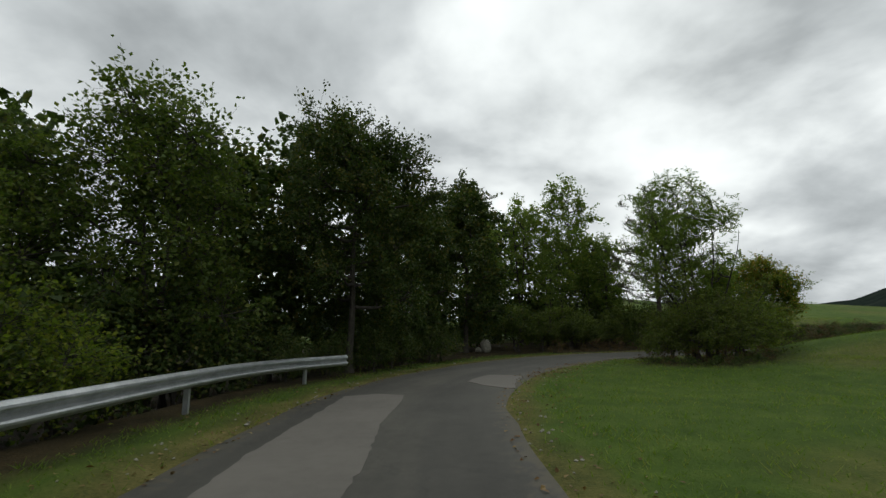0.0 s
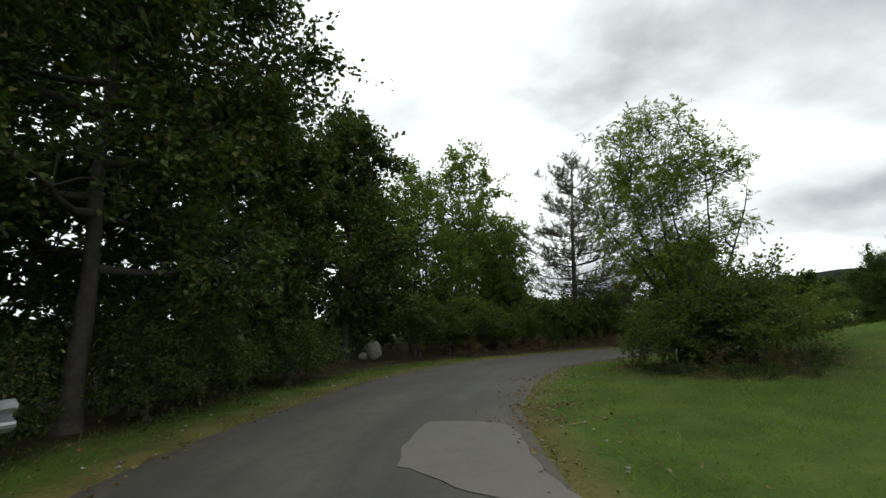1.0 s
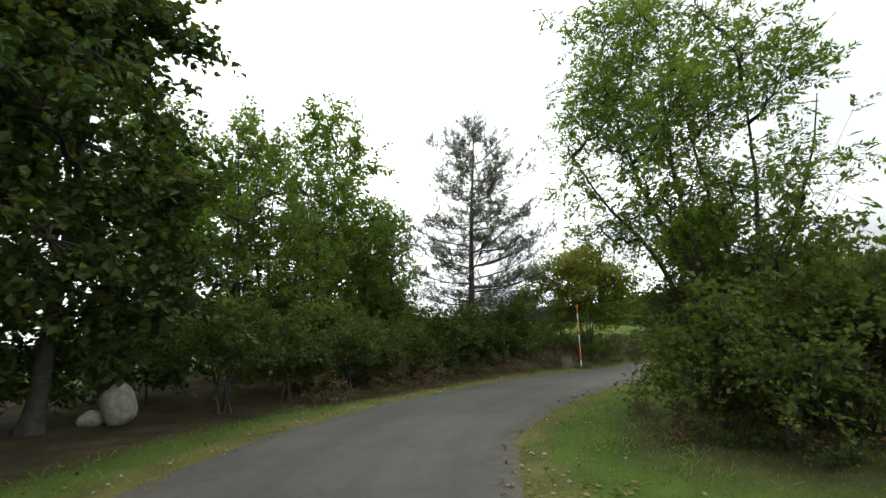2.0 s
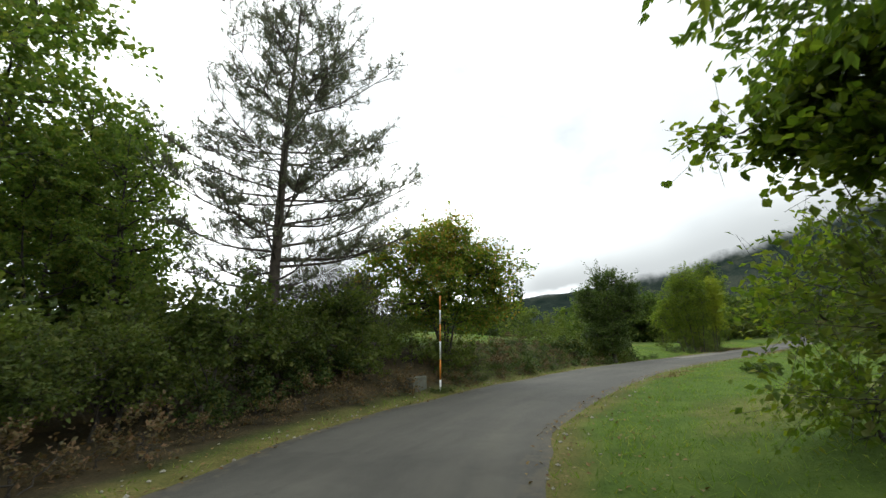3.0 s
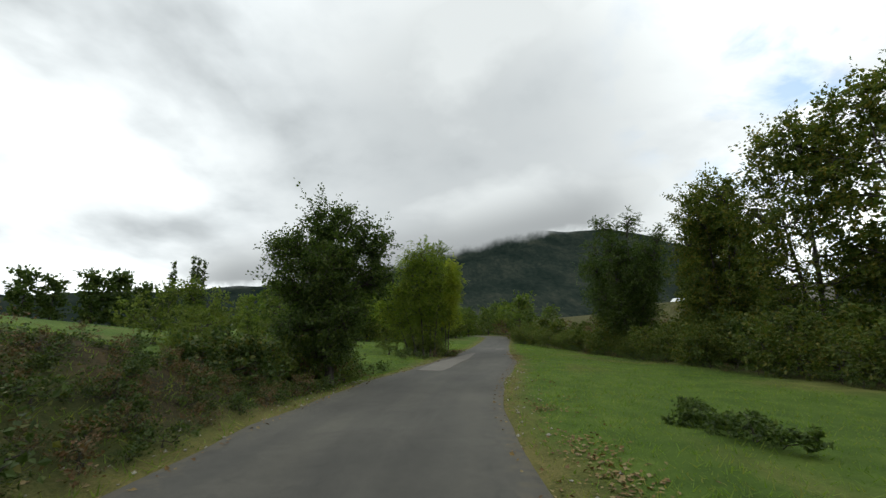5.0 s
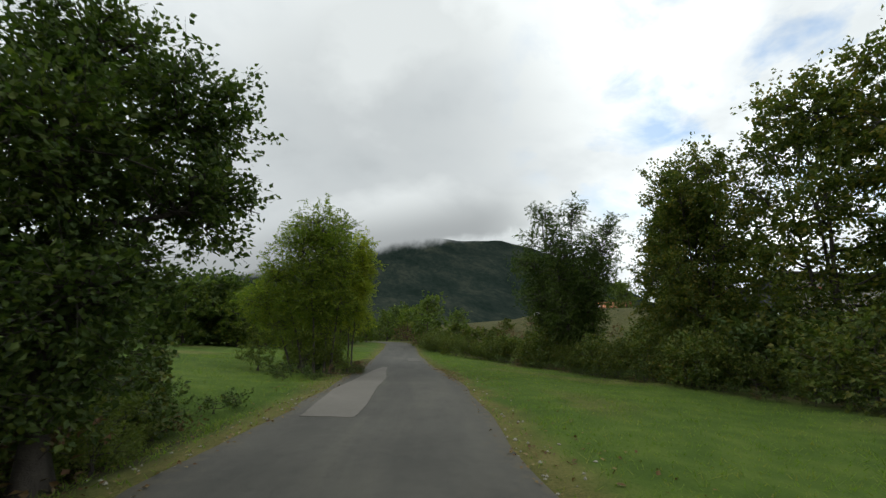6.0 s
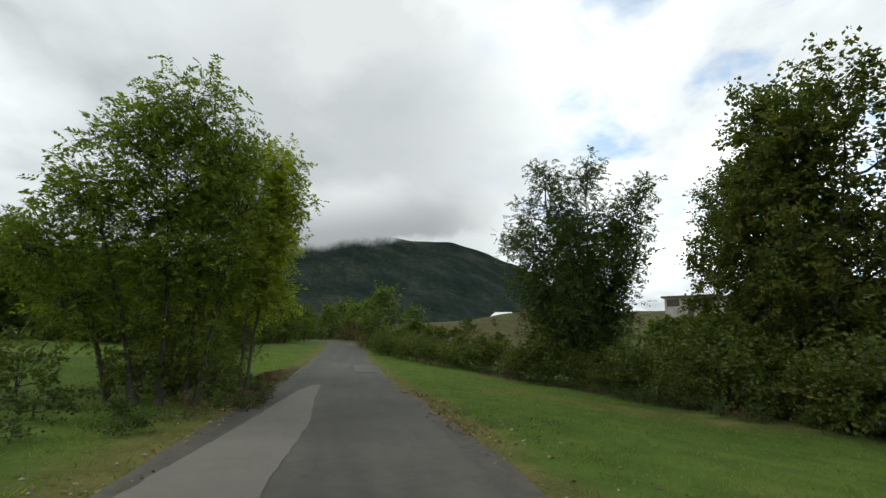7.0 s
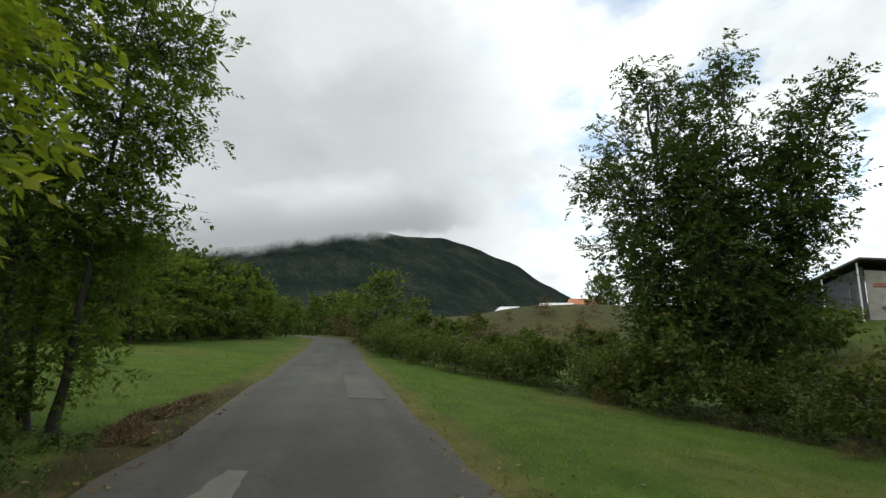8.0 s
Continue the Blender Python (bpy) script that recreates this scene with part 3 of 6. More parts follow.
def make_plant(name, seed, stems, lobes, leaf_mat, bark, count, long, wide, clump, girth, label, category, droop=0.0, anchors=1.0, flat=0.6, limbs=True, sprigs=True, at=(0, 0), broad=False, leaflets=0):
    """A tree or shrub: stems are paths, lobes the rounded masses of its crown (x, y, z, rx, ry, rz), all from its foot."""
    rng = np.random.default_rng(seed)
    ob = tagged(new(name), label, category, GROUPS.get(name, ""))
    lines, twigs = [], []
    for s in stems:
        s = smooth_line(s, 0.25)
        n = len(s)
        s = s + np.c_[np.cumsum(rng.normal(0, 0.012, (n, 2)), 0), np.zeros(n)]
        r = girth * (1 - 0.9 * np.linspace(0, 1, n) ** 0.8)
        r[:3] *= np.array([1.5, 1.2, 1.05])[: len(r[:3])]
        part_np("trunk" if len(stems) == 1 else "stem", *tube(s, r, 8), bark, ob)
        lines.append(s)
    trunk = np.concatenate(lines)
    centres, ways, volume = [], [], np.array([l[3] * l[4] * l[5] for l in lobes]) ** 0.67
    share = volume / volume.sum()
    total = int(anchors * count / 45)
    for lobe, part_share in zip(lobes, share):
        c, r = np.array(lobe[:3], float), np.array(lobe[3:], float)
        # a limb from the stem into this mass
        low = trunk[trunk[:, 2] < max(c[2] - 0.25 * r[2], 0.35 * trunk[:, 2].max())]
        start = low[np.argmin(np.linalg.norm((low - c) * (1, 1, 0.7), axis=1))]
        u = np.linspace(0, 1, 7)[:, None]
        limb = start + (c - start) * u + np.array([0, 0, 1]) * (np.sin(u * np.pi) * -0.08 * np.linalg.norm(c - start)) + rng.normal(0, 0.05, (7, 3)) * u
        thick = girth * 0.42
        wood = tube(limb, thick * (1 - 0.75 * u[:, 0]) + 0.008, 6 if limbs else 4)
        if limbs:
            part_np("limb", *wood, bark, ob)
        else:
            twigs.append(wood)
        k = max(6, int(total * part_share))
        way = rng.normal(0, 1, (k, 3))
        way /= np.linalg.norm(way, axis=1)[:, None]
        bulge = 0.80 + 0.26 * np.sin(way[:, 0] * 5 + seed) * np.sin(way[:, 1] * 4 + way[:, 2] * 5 + 2 * seed)
        tips = c + way * r * (rng.uniform(0.15, 1, (k, 1)) ** 0.5) * bulge[:, None] * rng.uniform(0.9, 1.12, (k, 1))
        tips[:, 2] = np.maximum(tips[:, 2], 0.15)
        sprays = 4
        each = max(2, int(count * part_share / k / sprays / max(1, leaflets)))
        for tip in tips:
            root = limb[np.argmin(np.linalg.norm(limb[1:] - tip, axis=1) + 0.3 * np.maximum(0, limb[1:, 2] - tip[2])) + 1]
            mid = (root + tip) / 2 + rng.normal(0, 0.08, 3) + (0, 0, 0.06)
            twigs.append(tube([root, mid, tip], np.array([0.26, 0.15, 0.05]) * thick + 0.003, 4 if sprigs else 3))
            outward = (tip - root) / (np.linalg.norm(tip - root) + 1e-6)
            for q in range(sprays):
                t0 = mid + (tip - mid) * rng.uniform(0.2, 1.0)
                end = t0 + (outward * 0.7 + rng.normal(0, 0.75, 3) + (0, 0, 0.15 - droop * 0.5)) * clump * 1.5
                if sprigs:
                    twigs.append(tube([t0, end], [0.05 * thick + 0.003, 0.002], 3))
                if leaflets:
                    # a rosette of compound leaves round the end of the sprig
                    centres.append(end + rng.normal(0, 0.05, (each, 3)) - (end - t0) * rng.uniform(0, 0.35, (each, 1)))
                    ways.append((end - t0) / np.linalg.norm(end - t0) * 0.55 + rng.normal(0, 0.62, (each, 3)) + (0, 0, 0.12))
                    continue
                u = rng.uniform(0.15, 1.1, (each, 1))
                centres.append(t0 + (end - t0) * u + rng.normal(0, clump * 0.36, (each, 3)) * (1, 1, 0.75))
                ways.append((end - t0) * 0.55 + rng.normal(0, clump * 1.2, (each, 3)) * (1, 1, 0.7) - (0, 0, (0.25 + droop) * clump))
    tagged(part_np("twigwork", *joined(twigs), bark, ob), kind="stuff")
    centres, ways = np.concatenate(centres), np.concatenate(ways)
    centres[:, 2] = np.maximum(centres[:, 2], 0.04)
    blades = pinnate(rng, centres, ways, leaflets, long, wide) if leaflets else leaves(rng, centres, ways, long, wide, flat, broad)
    part_np("crown", *blades, leaf_mat, ob, smooth=False)
    x, y = at
    ob.matrix_basis = pose(x, y, ground_at(x, y) - 0.03)
    return ob


def stem(h, lean=(0, 0), base=(0, 0), bend=0.0):
    return [(base[0], base[1], 0), (base[0] + lean[0] * 0.3 + bend, base[1] + lean[1] * 0.3, h * 0.4), (base[0] + lean[0] * 0.7, base[1] + lean[1] * 0.7 + bend, h * 0.75), (base[0] + lean[0], base[1] + lean[1], h)]


def set_out(ob, places):
    """Copies of a plant at (x, y, turn, size)."""
    for x, y, turn, size in places:
        copy_thing(ob, pose(x, y, ground_at(x, y) - 0.04, 0, 0, turn) @ Matrix.Scale(size, 4))


def round_crown(h, low, r, seed, n=9, top=0.75):
    """Lobes that fill a crown from low to h, about r wide."""
    rng = np.random.default_rng(seed)
    out = [(0, 0, h - top * r, r * 0.55, r * 0.55, top * r)]
    for k in range(n):
        u = (k + 0.5) / n
        a = k * 2.4 + rng.uniform(-0.4, 0.4)
        z = low + (h - low) * (0.12 + 0.72 * u)
        reach = r * (0.62 if u < 0.7 else 0.42) * rng.uniform(0.85, 1.12)
        s = r * rng.uniform(0.42, 0.6)
        out.append((reach * math.cos(a), reach * math.sin(a), z, s, s, s * 0.8))
    return out


def full_crown(h, r, seed, n=10):
    """Lobes of a crown that reaches down to the ground."""
    return round_crown(h, 0.9, r, seed, n) + [(r * 0.45 * math.cos(a), r * 0.45 * math.sin(a), 0.9, r * 0.5, r * 0.5, 0.8) for a in (0.3, 1.9, 3.4, 5.0)]


START = int(np.argmin(np.hypot(LINE[:, 0] + 0.95, LINE[:, 1])))


def off_road(metres, off):
    """The place so many metres along the lane and off its middle, positive to the left."""
    k = START + int(metres * 2)
    return float(LINE[k, 0] - LINE_WAY[k, 1] * off), float(LINE[k, 1] + LINE_WAY[k, 0] * off)


# woodland along the outside of the bend
WOOD_LABEL = "tall dark green woodland tree with dense leaves"
make_plant("woodland_tree", 11, [stem(8.8, (0.3, -0.3))], round_crown(9.85, 1.2, 2.75, 5, 18) + [(2.0, 0.2, 7.2, 1.3, 1.3, 1.0), (2.6, 0.7, 6.2, 1.1, 1.1, 0.9), (1.9, 0.5, 5.0, 1.2, 1.2, 0.9)], LEAF_WOOD, BARK, 52000, 0.118, 0.08, 0.29, 0.15, WOOD_LABEL, "tree", anchors=0.5, at=(-3.4, 15.7))
tree_a = make_plant("woodland_tree", 12, [stem(8.6, (0.6, 0.3)), stem(6.8, (-0.9, 0.4))], round_crown(9.5, 1.5, 2.9, 8, 16), LEAF_FIELD, BARK, 21000, 0.135, 0.098, 0.31, 0.13, "tall woodland tree with thin leaves and visible limbs", "tree", at=(-7.8, 11.9))
tree_c = make_plant("woodland_tree", 13, [stem(10, (0.3, -0.3))], round_crown(10.7, 0.8, 2.5, 3, 17, 0.9), LEAF_WOOD, BARK, 22000, 0.19, 0.14, 0.29, 0.16, WOOD_LABEL, "tree", anchors=0.6, at=(0.9, 25.8))
tree_d = make_plant("woodland_tree", 14, [stem(12.8, (0.5, 0.2)), stem(10, (-1.0, 0.6))], round_crown(13.4, 3.0, 2.9, 4, 16, 0.8), LEAF_ASH, BARK, 8000, 0.205, 0.14, 0.36, 0.15, "tall light green woodland tree with airy crown", "tree", anchors=0.6, at=(9.6, 36.0))
wood_back = make_plant("woodland_tree", 15, [stem(9.4, (0.5, 0.2))], round_crown(10.2, 1.0, 3.1, 9, 15), LEAF_WOOD, BARK, 4000, 0.36, 0.26, 0.42, 0.16, "dark woodland tree deeper in the wood", "tree", at=(-9.5, 20.0), limbs=False, sprigs=False)
set_out(tree_a, [(-7.4, 5.6, 130, 0.52), (-11.2, 10.2, 240, 0.85)])
set_out(tree_d, [(5.6, 34.8, 140, 0.86), (2.2, 33.8, 250, 0.82), (7.4, 38.6, 30, 0.86)])
set_out(tree_d, [(8.4, 33.4, 80, 0.66), (11.6, 35.4, 200, 0.62), (7.2, 32.4, 310, 0.5), (10.4, 33.8, 15, 0.45), (12.8, 36.0, 120, 0.62), (11.6, 33.6, 260, 0.5)])
set_out(wood_back, [(-6.6, 19.4, 150, 1.05), (-8.6, 16.0, 20, 0.95)])
set_out(tree_c, [(-1.6, 21.2, 160, 0.8)])
set_out(wood_back, [(-13, 12, 200, 0.9), (-11, 3.8, 40, 0.62), (-2.5, 33, 280, 1.15), (-18, 5, 10, 0.85), (-9.5, -1.5, 220, 0.85), (-15, -6, 80, 1.05),
                    (-9, -9, 10, 0.95), (4.2, 40, 60, 1.1), (-11, -17, 300, 1.1), (-3.8, 23.0, 130, 0.85), (12.5, 44, 200, 0.9), (13.5, 39.5, 250, 0.55)])

# ash clump inside the bend
ASH_LABEL = "ash tree with feathery yellow-green leaves and forked stems"


def bend_lobes(rows):
    """Masses of the ash crowns: across the view from the straight, along it, height, radius."""
    return [(0.68 * u + 0.73 * v, -0.73 * u + 0.68 * v, z, r, r, 0.86 * r) for u, v, z, r in rows]


make_plant("ash_tree", 21, [[(0.1, -0.1, 0), (0.05, -0.1, 2.2), (-0.35, 0.35, 3.8), (-0.6, 0.8, 6.6)], [(0.22, -0.12, 0), (0.2, -0.1, 2.1), (0.1, 0.1, 4.2), (0.15, 0.0, 7.0)], [(-0.1, 0.1, 0), (-0.2, 0.3, 2.2), (-0.9, 1.0, 3.8), (-1.3, 1.5, 5.2)]],
           bend_lobes([(-0.25, 0, 7.55, 0.95), (-0.95, -0.3, 6.9, 0.95), (-1.4, 0.2, 6.0, 0.9), (-1.4, -0.3, 4.9, 0.9), (-0.6, -0.9, 5.9, 1.0), (-0.5, 0.9, 6.1, 1.05), (-0.3, -1.1, 4.7, 0.9), (-0.9, 0.6, 4.9, 0.9), (-1.5, 0.1, 3.9, 0.65), (-0.6, -0.3, 3.8, 0.75), (-0.1, 0.1, 5.2, 1.0), (-1.3, 0.5, 3.2, 0.75), (-0.4, -0.9, 3.3, 0.75), (0.0, 0.4, 4.1, 0.9), (-0.8, 0.8, 3.6, 0.8)]),
           LEAF_ASH, BARK, 22500, 0.098, 0.042, 0.18, 0.075, ASH_LABEL, "tree", 0.25, anchors=0.4, at=(10.05, 19.3), leaflets=9)
make_plant("ash_tree", 22, [[(0.0, 0.0, 0), (0.1, -0.1, 2.2), (0.3, -0.2, 4.2), (0.4, -0.3, 6.6)], [(-0.1, 0.1, 0), (-0.15, 0.1, 2.0), (-0.3, 0.3, 3.9), (-0.3, 0.4, 6.0)], [(0.15, -0.1, 0), (0.5, -0.4, 2.2), (0.9, -0.9, 3.9), (1.0, -1.2, 5.2)]],
           bend_lobes([(-0.1, 0, 7.05, 0.95), (0.6, 0.1, 6.2, 0.95), (-0.6, 0.4, 6.2, 0.95), (0.7, -0.4, 5.0, 0.9), (0.1, -0.9, 5.7, 0.95), (0, 1.0, 5.5, 0.95), (-0.4, -0.6, 4.7, 0.9), (0.85, 0.2, 4.0, 0.75), (0.1, 0.3, 3.8, 0.8), (0.7, -0.7, 3.4, 0.75), (-0.3, -0.8, 3.4, 0.8), (0.5, 0.6, 3.2, 0.7), (0.9, 0.0, 5.4, 0.7)]),
           LEAF_ASH, BARK, 14000, 0.098, 0.042, 0.18, 0.07, "ash tree with feathery yellow-green leaves above dark shrubs", "tree", 0.25, anchors=0.4, at=(10.55, 18.65), leaflets=9)

SHRUB_LABEL = "dense dark green roadside shrub"
shrub = make_plant("shrub", 31, [stem(1.6, (0.3, 0.2)), stem(1.5, (-0.4, 0.1), (0.1, 0)), stem(1.4, (0.1, -0.5), (0, 0.1))],
                   [(0, 0, 1.5, 1.0, 1.0, 0.8), (0.7, 0.2, 0.9, 0.8, 0.8, 0.75), (-0.7, 0.3, 1.0, 0.8, 0.8, 0.8), (0.1, -0.8, 0.8, 0.8, 0.8, 0.7), (0, 0.8, 1.0, 0.8, 0.7, 0.8), (0.5, -0.4, 1.9, 0.6, 0.6, 0.5)],
                   LEAF_SHRUB, BARK, 1900, 0.12, 0.088, 0.18, 0.035, SHRUB_LABEL, "shrub", limbs=False, sprigs=False, at=(15.9, 30.4))
thicket = make_plant("shrub", 33, [stem(1.6, (0.3, 0.2)), stem(1.5, (-0.4, 0.1), (0.1, 0))],
                     [(0, 0, 1.5, 1.0, 1.0, 0.8), (0.7, 0.2, 0.9, 0.8, 0.8, 0.75), (-0.7, 0.3, 1.0, 0.8, 0.8, 0.8), (0.1, -0.8, 0.8, 0.8, 0.8, 0.7), (0, 0.8, 1.0, 0.8, 0.7, 0.8)],
                     LEAF_WOOD, BARK, 1500, 0.165, 0.12, 0.2, 0.035, "dark shrub in the thicket behind the verge", "shrub", limbs=False, sprigs=False, at=(-6.2, 3.0))
fine_thicket = make_plant("shrub", 38, [stem(1.6, (0.3, 0.2)), stem(1.5, (-0.4, 0.1), (0.1, 0)), stem(1.4, (0.2, -0.4), (0, 0.1))],
                          [(0, 0, 1.5, 1.0, 1.0, 0.8), (0.7, 0.2, 0.9, 0.8, 0.8, 0.75), (-0.7, 0.3, 1.0, 0.8, 0.8, 0.8), (0.1, -0.8, 0.8, 0.8, 0.8, 0.7), (0, 0.8, 1.0, 0.8, 0.7, 0.8), (0.4, -0.3, 2.0, 0.6, 0.6, 0.5)],
                          LEAF_WOOD, BARK, 4400, 0.088, 0.062, 0.19, 0.03, "dark leafy shrub behind the crash barrier", "shrub", limbs=False, sprigs=False, at=(-6.6, 4.6))
make_plant("hornbeam_bush", 39, [stem(1.9, (0.4, 0.2)), stem(2.0, (-0.4, 0.2), (0.1, 0)), stem(1.7, (0.1, -0.5), (0, 0.1))],
           [(0, 0, 1.7, 0.9, 0.9, 0.6), (0.7, 0.3, 1.3, 0.8, 0.8, 0.6), (-0.6, 0.5, 1.4, 0.8, 0.8, 0.6), (0.3, -0.7, 1.1, 0.8, 0.8, 0.6), (0.5, 0.9, 1.0, 0.8, 0.7, 0.6), (0.4, 0.0, 0.7, 0.9, 0.9, 0.5)],
           LEAF_LIGHT, BARK, 6500, 0.08, 0.055, 0.18, 0.028, "yellow-green bush leaning over the crash barrier", "shrub", at=(-6.3, 6.4), limbs=False)
set_out(fine_thicket, [(-3.7, 14.4, 40, 0.55), (-4.6, 13.2, 160, 0.6)])
hazel = make_plant("hazel_bush", 32, [stem(2.4, (0.5, 0.2)), stem(2.6, (-0.5, 0.3), (0.1, 0)), stem(2.2, (0.1, -0.6), (0, 0.1))],
                   [(0, 0, 1.95, 1.0, 1.0, 0.7), (0.8, 0.2, 1.6, 0.9, 0.9, 0.7), (-0.8, 0.3, 1.6, 0.9, 0.9, 0.7), (0.1, -0.8, 1.4, 0.9, 0.9, 0.8), (0, 0.8, 1.2, 0.9, 0.8, 0.9), (0.4, -0.3, 0.7, 0.9, 0.9, 0.6)],
                   LEAF_SHRUB, BARK, 19000, 0.078, 0.056, 0.19, 0.04, "broad-leaved hazel bush under the ash trees", "shrub", at=(10.8, 19.2))
make_plant("hazel_bush", 35, [stem(3.0, (0.5, -0.3)), stem(3.2, (0.5, 0.5), (0.1, 0)), stem(2.8, (0.4, 0.2), (-0.1, 0.1))],
           [(0.45, 0.35, 3.2, 0.5, 0.45, 0.36), (0.3, 0.1, 2.65, 0.5, 0.45, 0.4), (0.7, 0.75, 2.85, 0.38, 0.34, 0.28), (0.85, 1.25, 3.2, 0.16, 0.16, 0.08), (0.3, -0.2, 3.3, 0.5, 0.5, 0.4)],
           LEAF_LIGHT, BARK, 5200, 0.098, 0.084, 0.18, 0.016, "tall hazel leaning out over the meadow edge", "shrub", at=(11.55, 19.85), broad=True)
bramble = make_plant("bramble_bush", 36, [stem(1.4, (0.3, 0.2)), stem(1.3, (-0.4, 0.1), (0.1, 0)), stem(1.2, (0.1, -0.5), (0, 0.1))],
                     [(0, 0, 1.35, 0.9, 0.9, 0.7), (0.7, 0.2, 0.9, 0.75, 0.75, 0.7), (-0.7, 0.3, 0.95, 0.75, 0.75, 0.7), (0.1, -0.8, 0.8, 0.75, 0.75, 0.65), (0, 0.8, 0.9, 0.75, 0.7, 0.7), (0.5, -0.4, 1.7, 0.5, 0.5, 0.4)],
                     LEAF_SHRUB, BARK, 4600, 0.085, 0.062, 0.17, 0.03, "dense bramble and dogwood under the ash trees", "shrub", limbs=False, at=(9.1, 17.0))
set_out(bramble, [(9.9, 16.6, 140, 1.0), (8.5, 17.7, 200, 0.8), (10.6, 17.2, 300, 1.1), (9.0, 18.6, 80, 0.9), (10.0, 18.0, 250, 1.35), (11.5, 18.3, 20, 1.3)])
sapling = make_plant("sapling_bush", 34, [stem(1.9, (0.6, 0.3)), stem(2.0, (-0.5, 0.4), (0.1, 0)), stem(1.6, (0.1, -0.7), (0, 0.1)), stem(1.5, (-0.6, -0.5), (0.1, 0.1))],
                     [(0, 0, 1.8, 0.6, 0.6, 0.5), (0.6, 0.3, 1.4, 0.6, 0.6, 0.55), (-0.6, 0.4, 1.5, 0.6, 0.6, 0.55), (0.1, -0.7, 1.2, 0.6, 0.6, 0.5), (-0.5, -0.5, 1.0, 0.6, 0.6, 0.5), (0.4, 0.1, 0.6, 0.6, 0.6, 0.45), (-0.4, 0.2, 0.5, 0.6, 0.6, 0.4), (0.1, -0.5, 0.45, 0.5, 0.5, 0.35)],
                     LEAF_LIGHT, BARK, 4200, 0.10, 0.06, 0.2, 0.008, "airy light green sapling bush in the meadow grass", "shrub", at=(13.6, 20.2))
rng = np.random.default_rng(5)
overhang = make_plant("bramble_bush", 37, [stem(1.5, (0.3, 0.2)), stem(1.4, (-0.5, 0.1), (0.15, 0)), stem(1.4, (0.1, -0.5), (0, 0.15)), stem(1.3, (-0.2, 0.6), (-0.1, -0.1))],
                      [(0, 0, 1.75, 1.0, 1.0, 0.55), (0.8, 0.2, 1.4, 0.75, 0.75, 0.5), (-0.8, 0.3, 1.45, 0.75, 0.75, 0.5), (0.1, -0.8, 1.3, 0.75, 0.75, 0.5), (0, 0.8, 1.35, 0.75, 0.7, 0.5), (0.5, -0.4, 2.05, 0.6, 0.6, 0.4)],
                      LEAF_THICKET, BARK, 3800, 0.10, 0.076, 0.17, 0.028, "dark bush arching over bare shaded earth", "shrub", limbs=False, at=off_road(25.2, HALF + 2.6))
set_out(overhang, [(*off_road(m, HALF + 2.35 + rng.uniform(-0.2, 0.4)), rng.uniform(0, 360), rng.uniform(0.65, 1.2)) for m in np.arange(26.6, 37, 1.5)])
set_out(thicket, [(*off_road(m, HALF + 1.75 + rng.uniform(-0.1, 0.3)), rng.uniform(0, 360), rng.uniform(0.4, 0.6)) for m in np.arange(32.2, 36.4, 0.9)])
set_out(bramble, [(*off_road(m, HALF + 3.0 + rng.uniform(-0.2, 0.5)), rng.uniform(0, 360), rng.uniform(0.72, 0.98)) for m in np.arange(27.5, 37, 2.2)])
set_out(shrub, [(*off_road(m, HALF + 3.9 + rng.uniform(-0.4, 0.6)), rng.uniform(0, 360), rng.uniform(0.95, 1.25)) for m in np.arange(26, 32.5, 1.6)])
set_out(thicket, [(*off_road(m, HALF + 6.4 + rng.uniform(-0.4, 0.6)), rng.uniform(0, 360), rng.uniform(1.1, 1.4)) for m in np.arange(21, 32.5, 2.2)])
set_out(thicket, [(*off_road(m, HALF + 4.7 + rng.uniform(-0.2, 0.5)), rng.uniform(0, 360), rng.uniform(0.9, 1.2)) for m in np.arange(19, 26.5, 1.5)])
set_out(fine_thicket, [(*off_road(m, HALF + 4.1 + rng.uniform(-0.4, 0.6)), rng.uniform(0, 360), rng.uniform(1.0, 1.35)) for m in np.arange(-6, 20, 2.1)])
set_out(thicket, [(*off_road(m, HALF + 6.6 + rng.uniform(-0.4, 0.6)), rng.uniform(0, 360), rng.uniform(1.5, 1.9)) for m in np.arange(-5, 20, 3.4)])
set_out(thicket, [(-9.2, 10.8, 0, 1.9), (-8.4, 13.6, 90, 1.9), (-10.2, 8.4, 200, 1.9), (-10.0, 15.2, 300, 1.9), (4.6, 37.6, 20, 1.9), (7.0, 36.4, 110, 1.9), (2.2, 37.2, 220, 1.9), (9.4, 38.8, 60, 1.9), (12.2, 34.6, 0, 1.5), (13.4, 36.8, 80, 1.7), (15.4, 37.6, 160, 0.9), (18.4, 37.0, 240, 0.8)])
set_out(shrub, [(*off_road(m, HALF + 3.5 + rng.uniform(-0.3, 0.4)), rng.uniform(0, 360), rng.uniform(0.7, 0.85)) for m in np.arange(32.8, 38, 1.4)])
set_out(shrub, [(*off_road(m, HALF + 5.6 + rng.uniform(-0.3, 0.4)), rng.uniform(0, 360), rng.uniform(0.85, 1.05)) for m in np.arange(32.5, 40, 1.8)])
set_out(shrub, [(16.4, 29.9, 10, 0.6), (17.6, 30.3, 50, 0.65), (18.8, 30.2, 100, 0.65), (20.0, 29.6, 200, 0.55), (19.4, 31.6, 300, 0.6), (21.6, 30.2, 60, 0.6), (21.2, 32.4, 240, 0.6), (15.4, 31.0, 0, 0.6)])
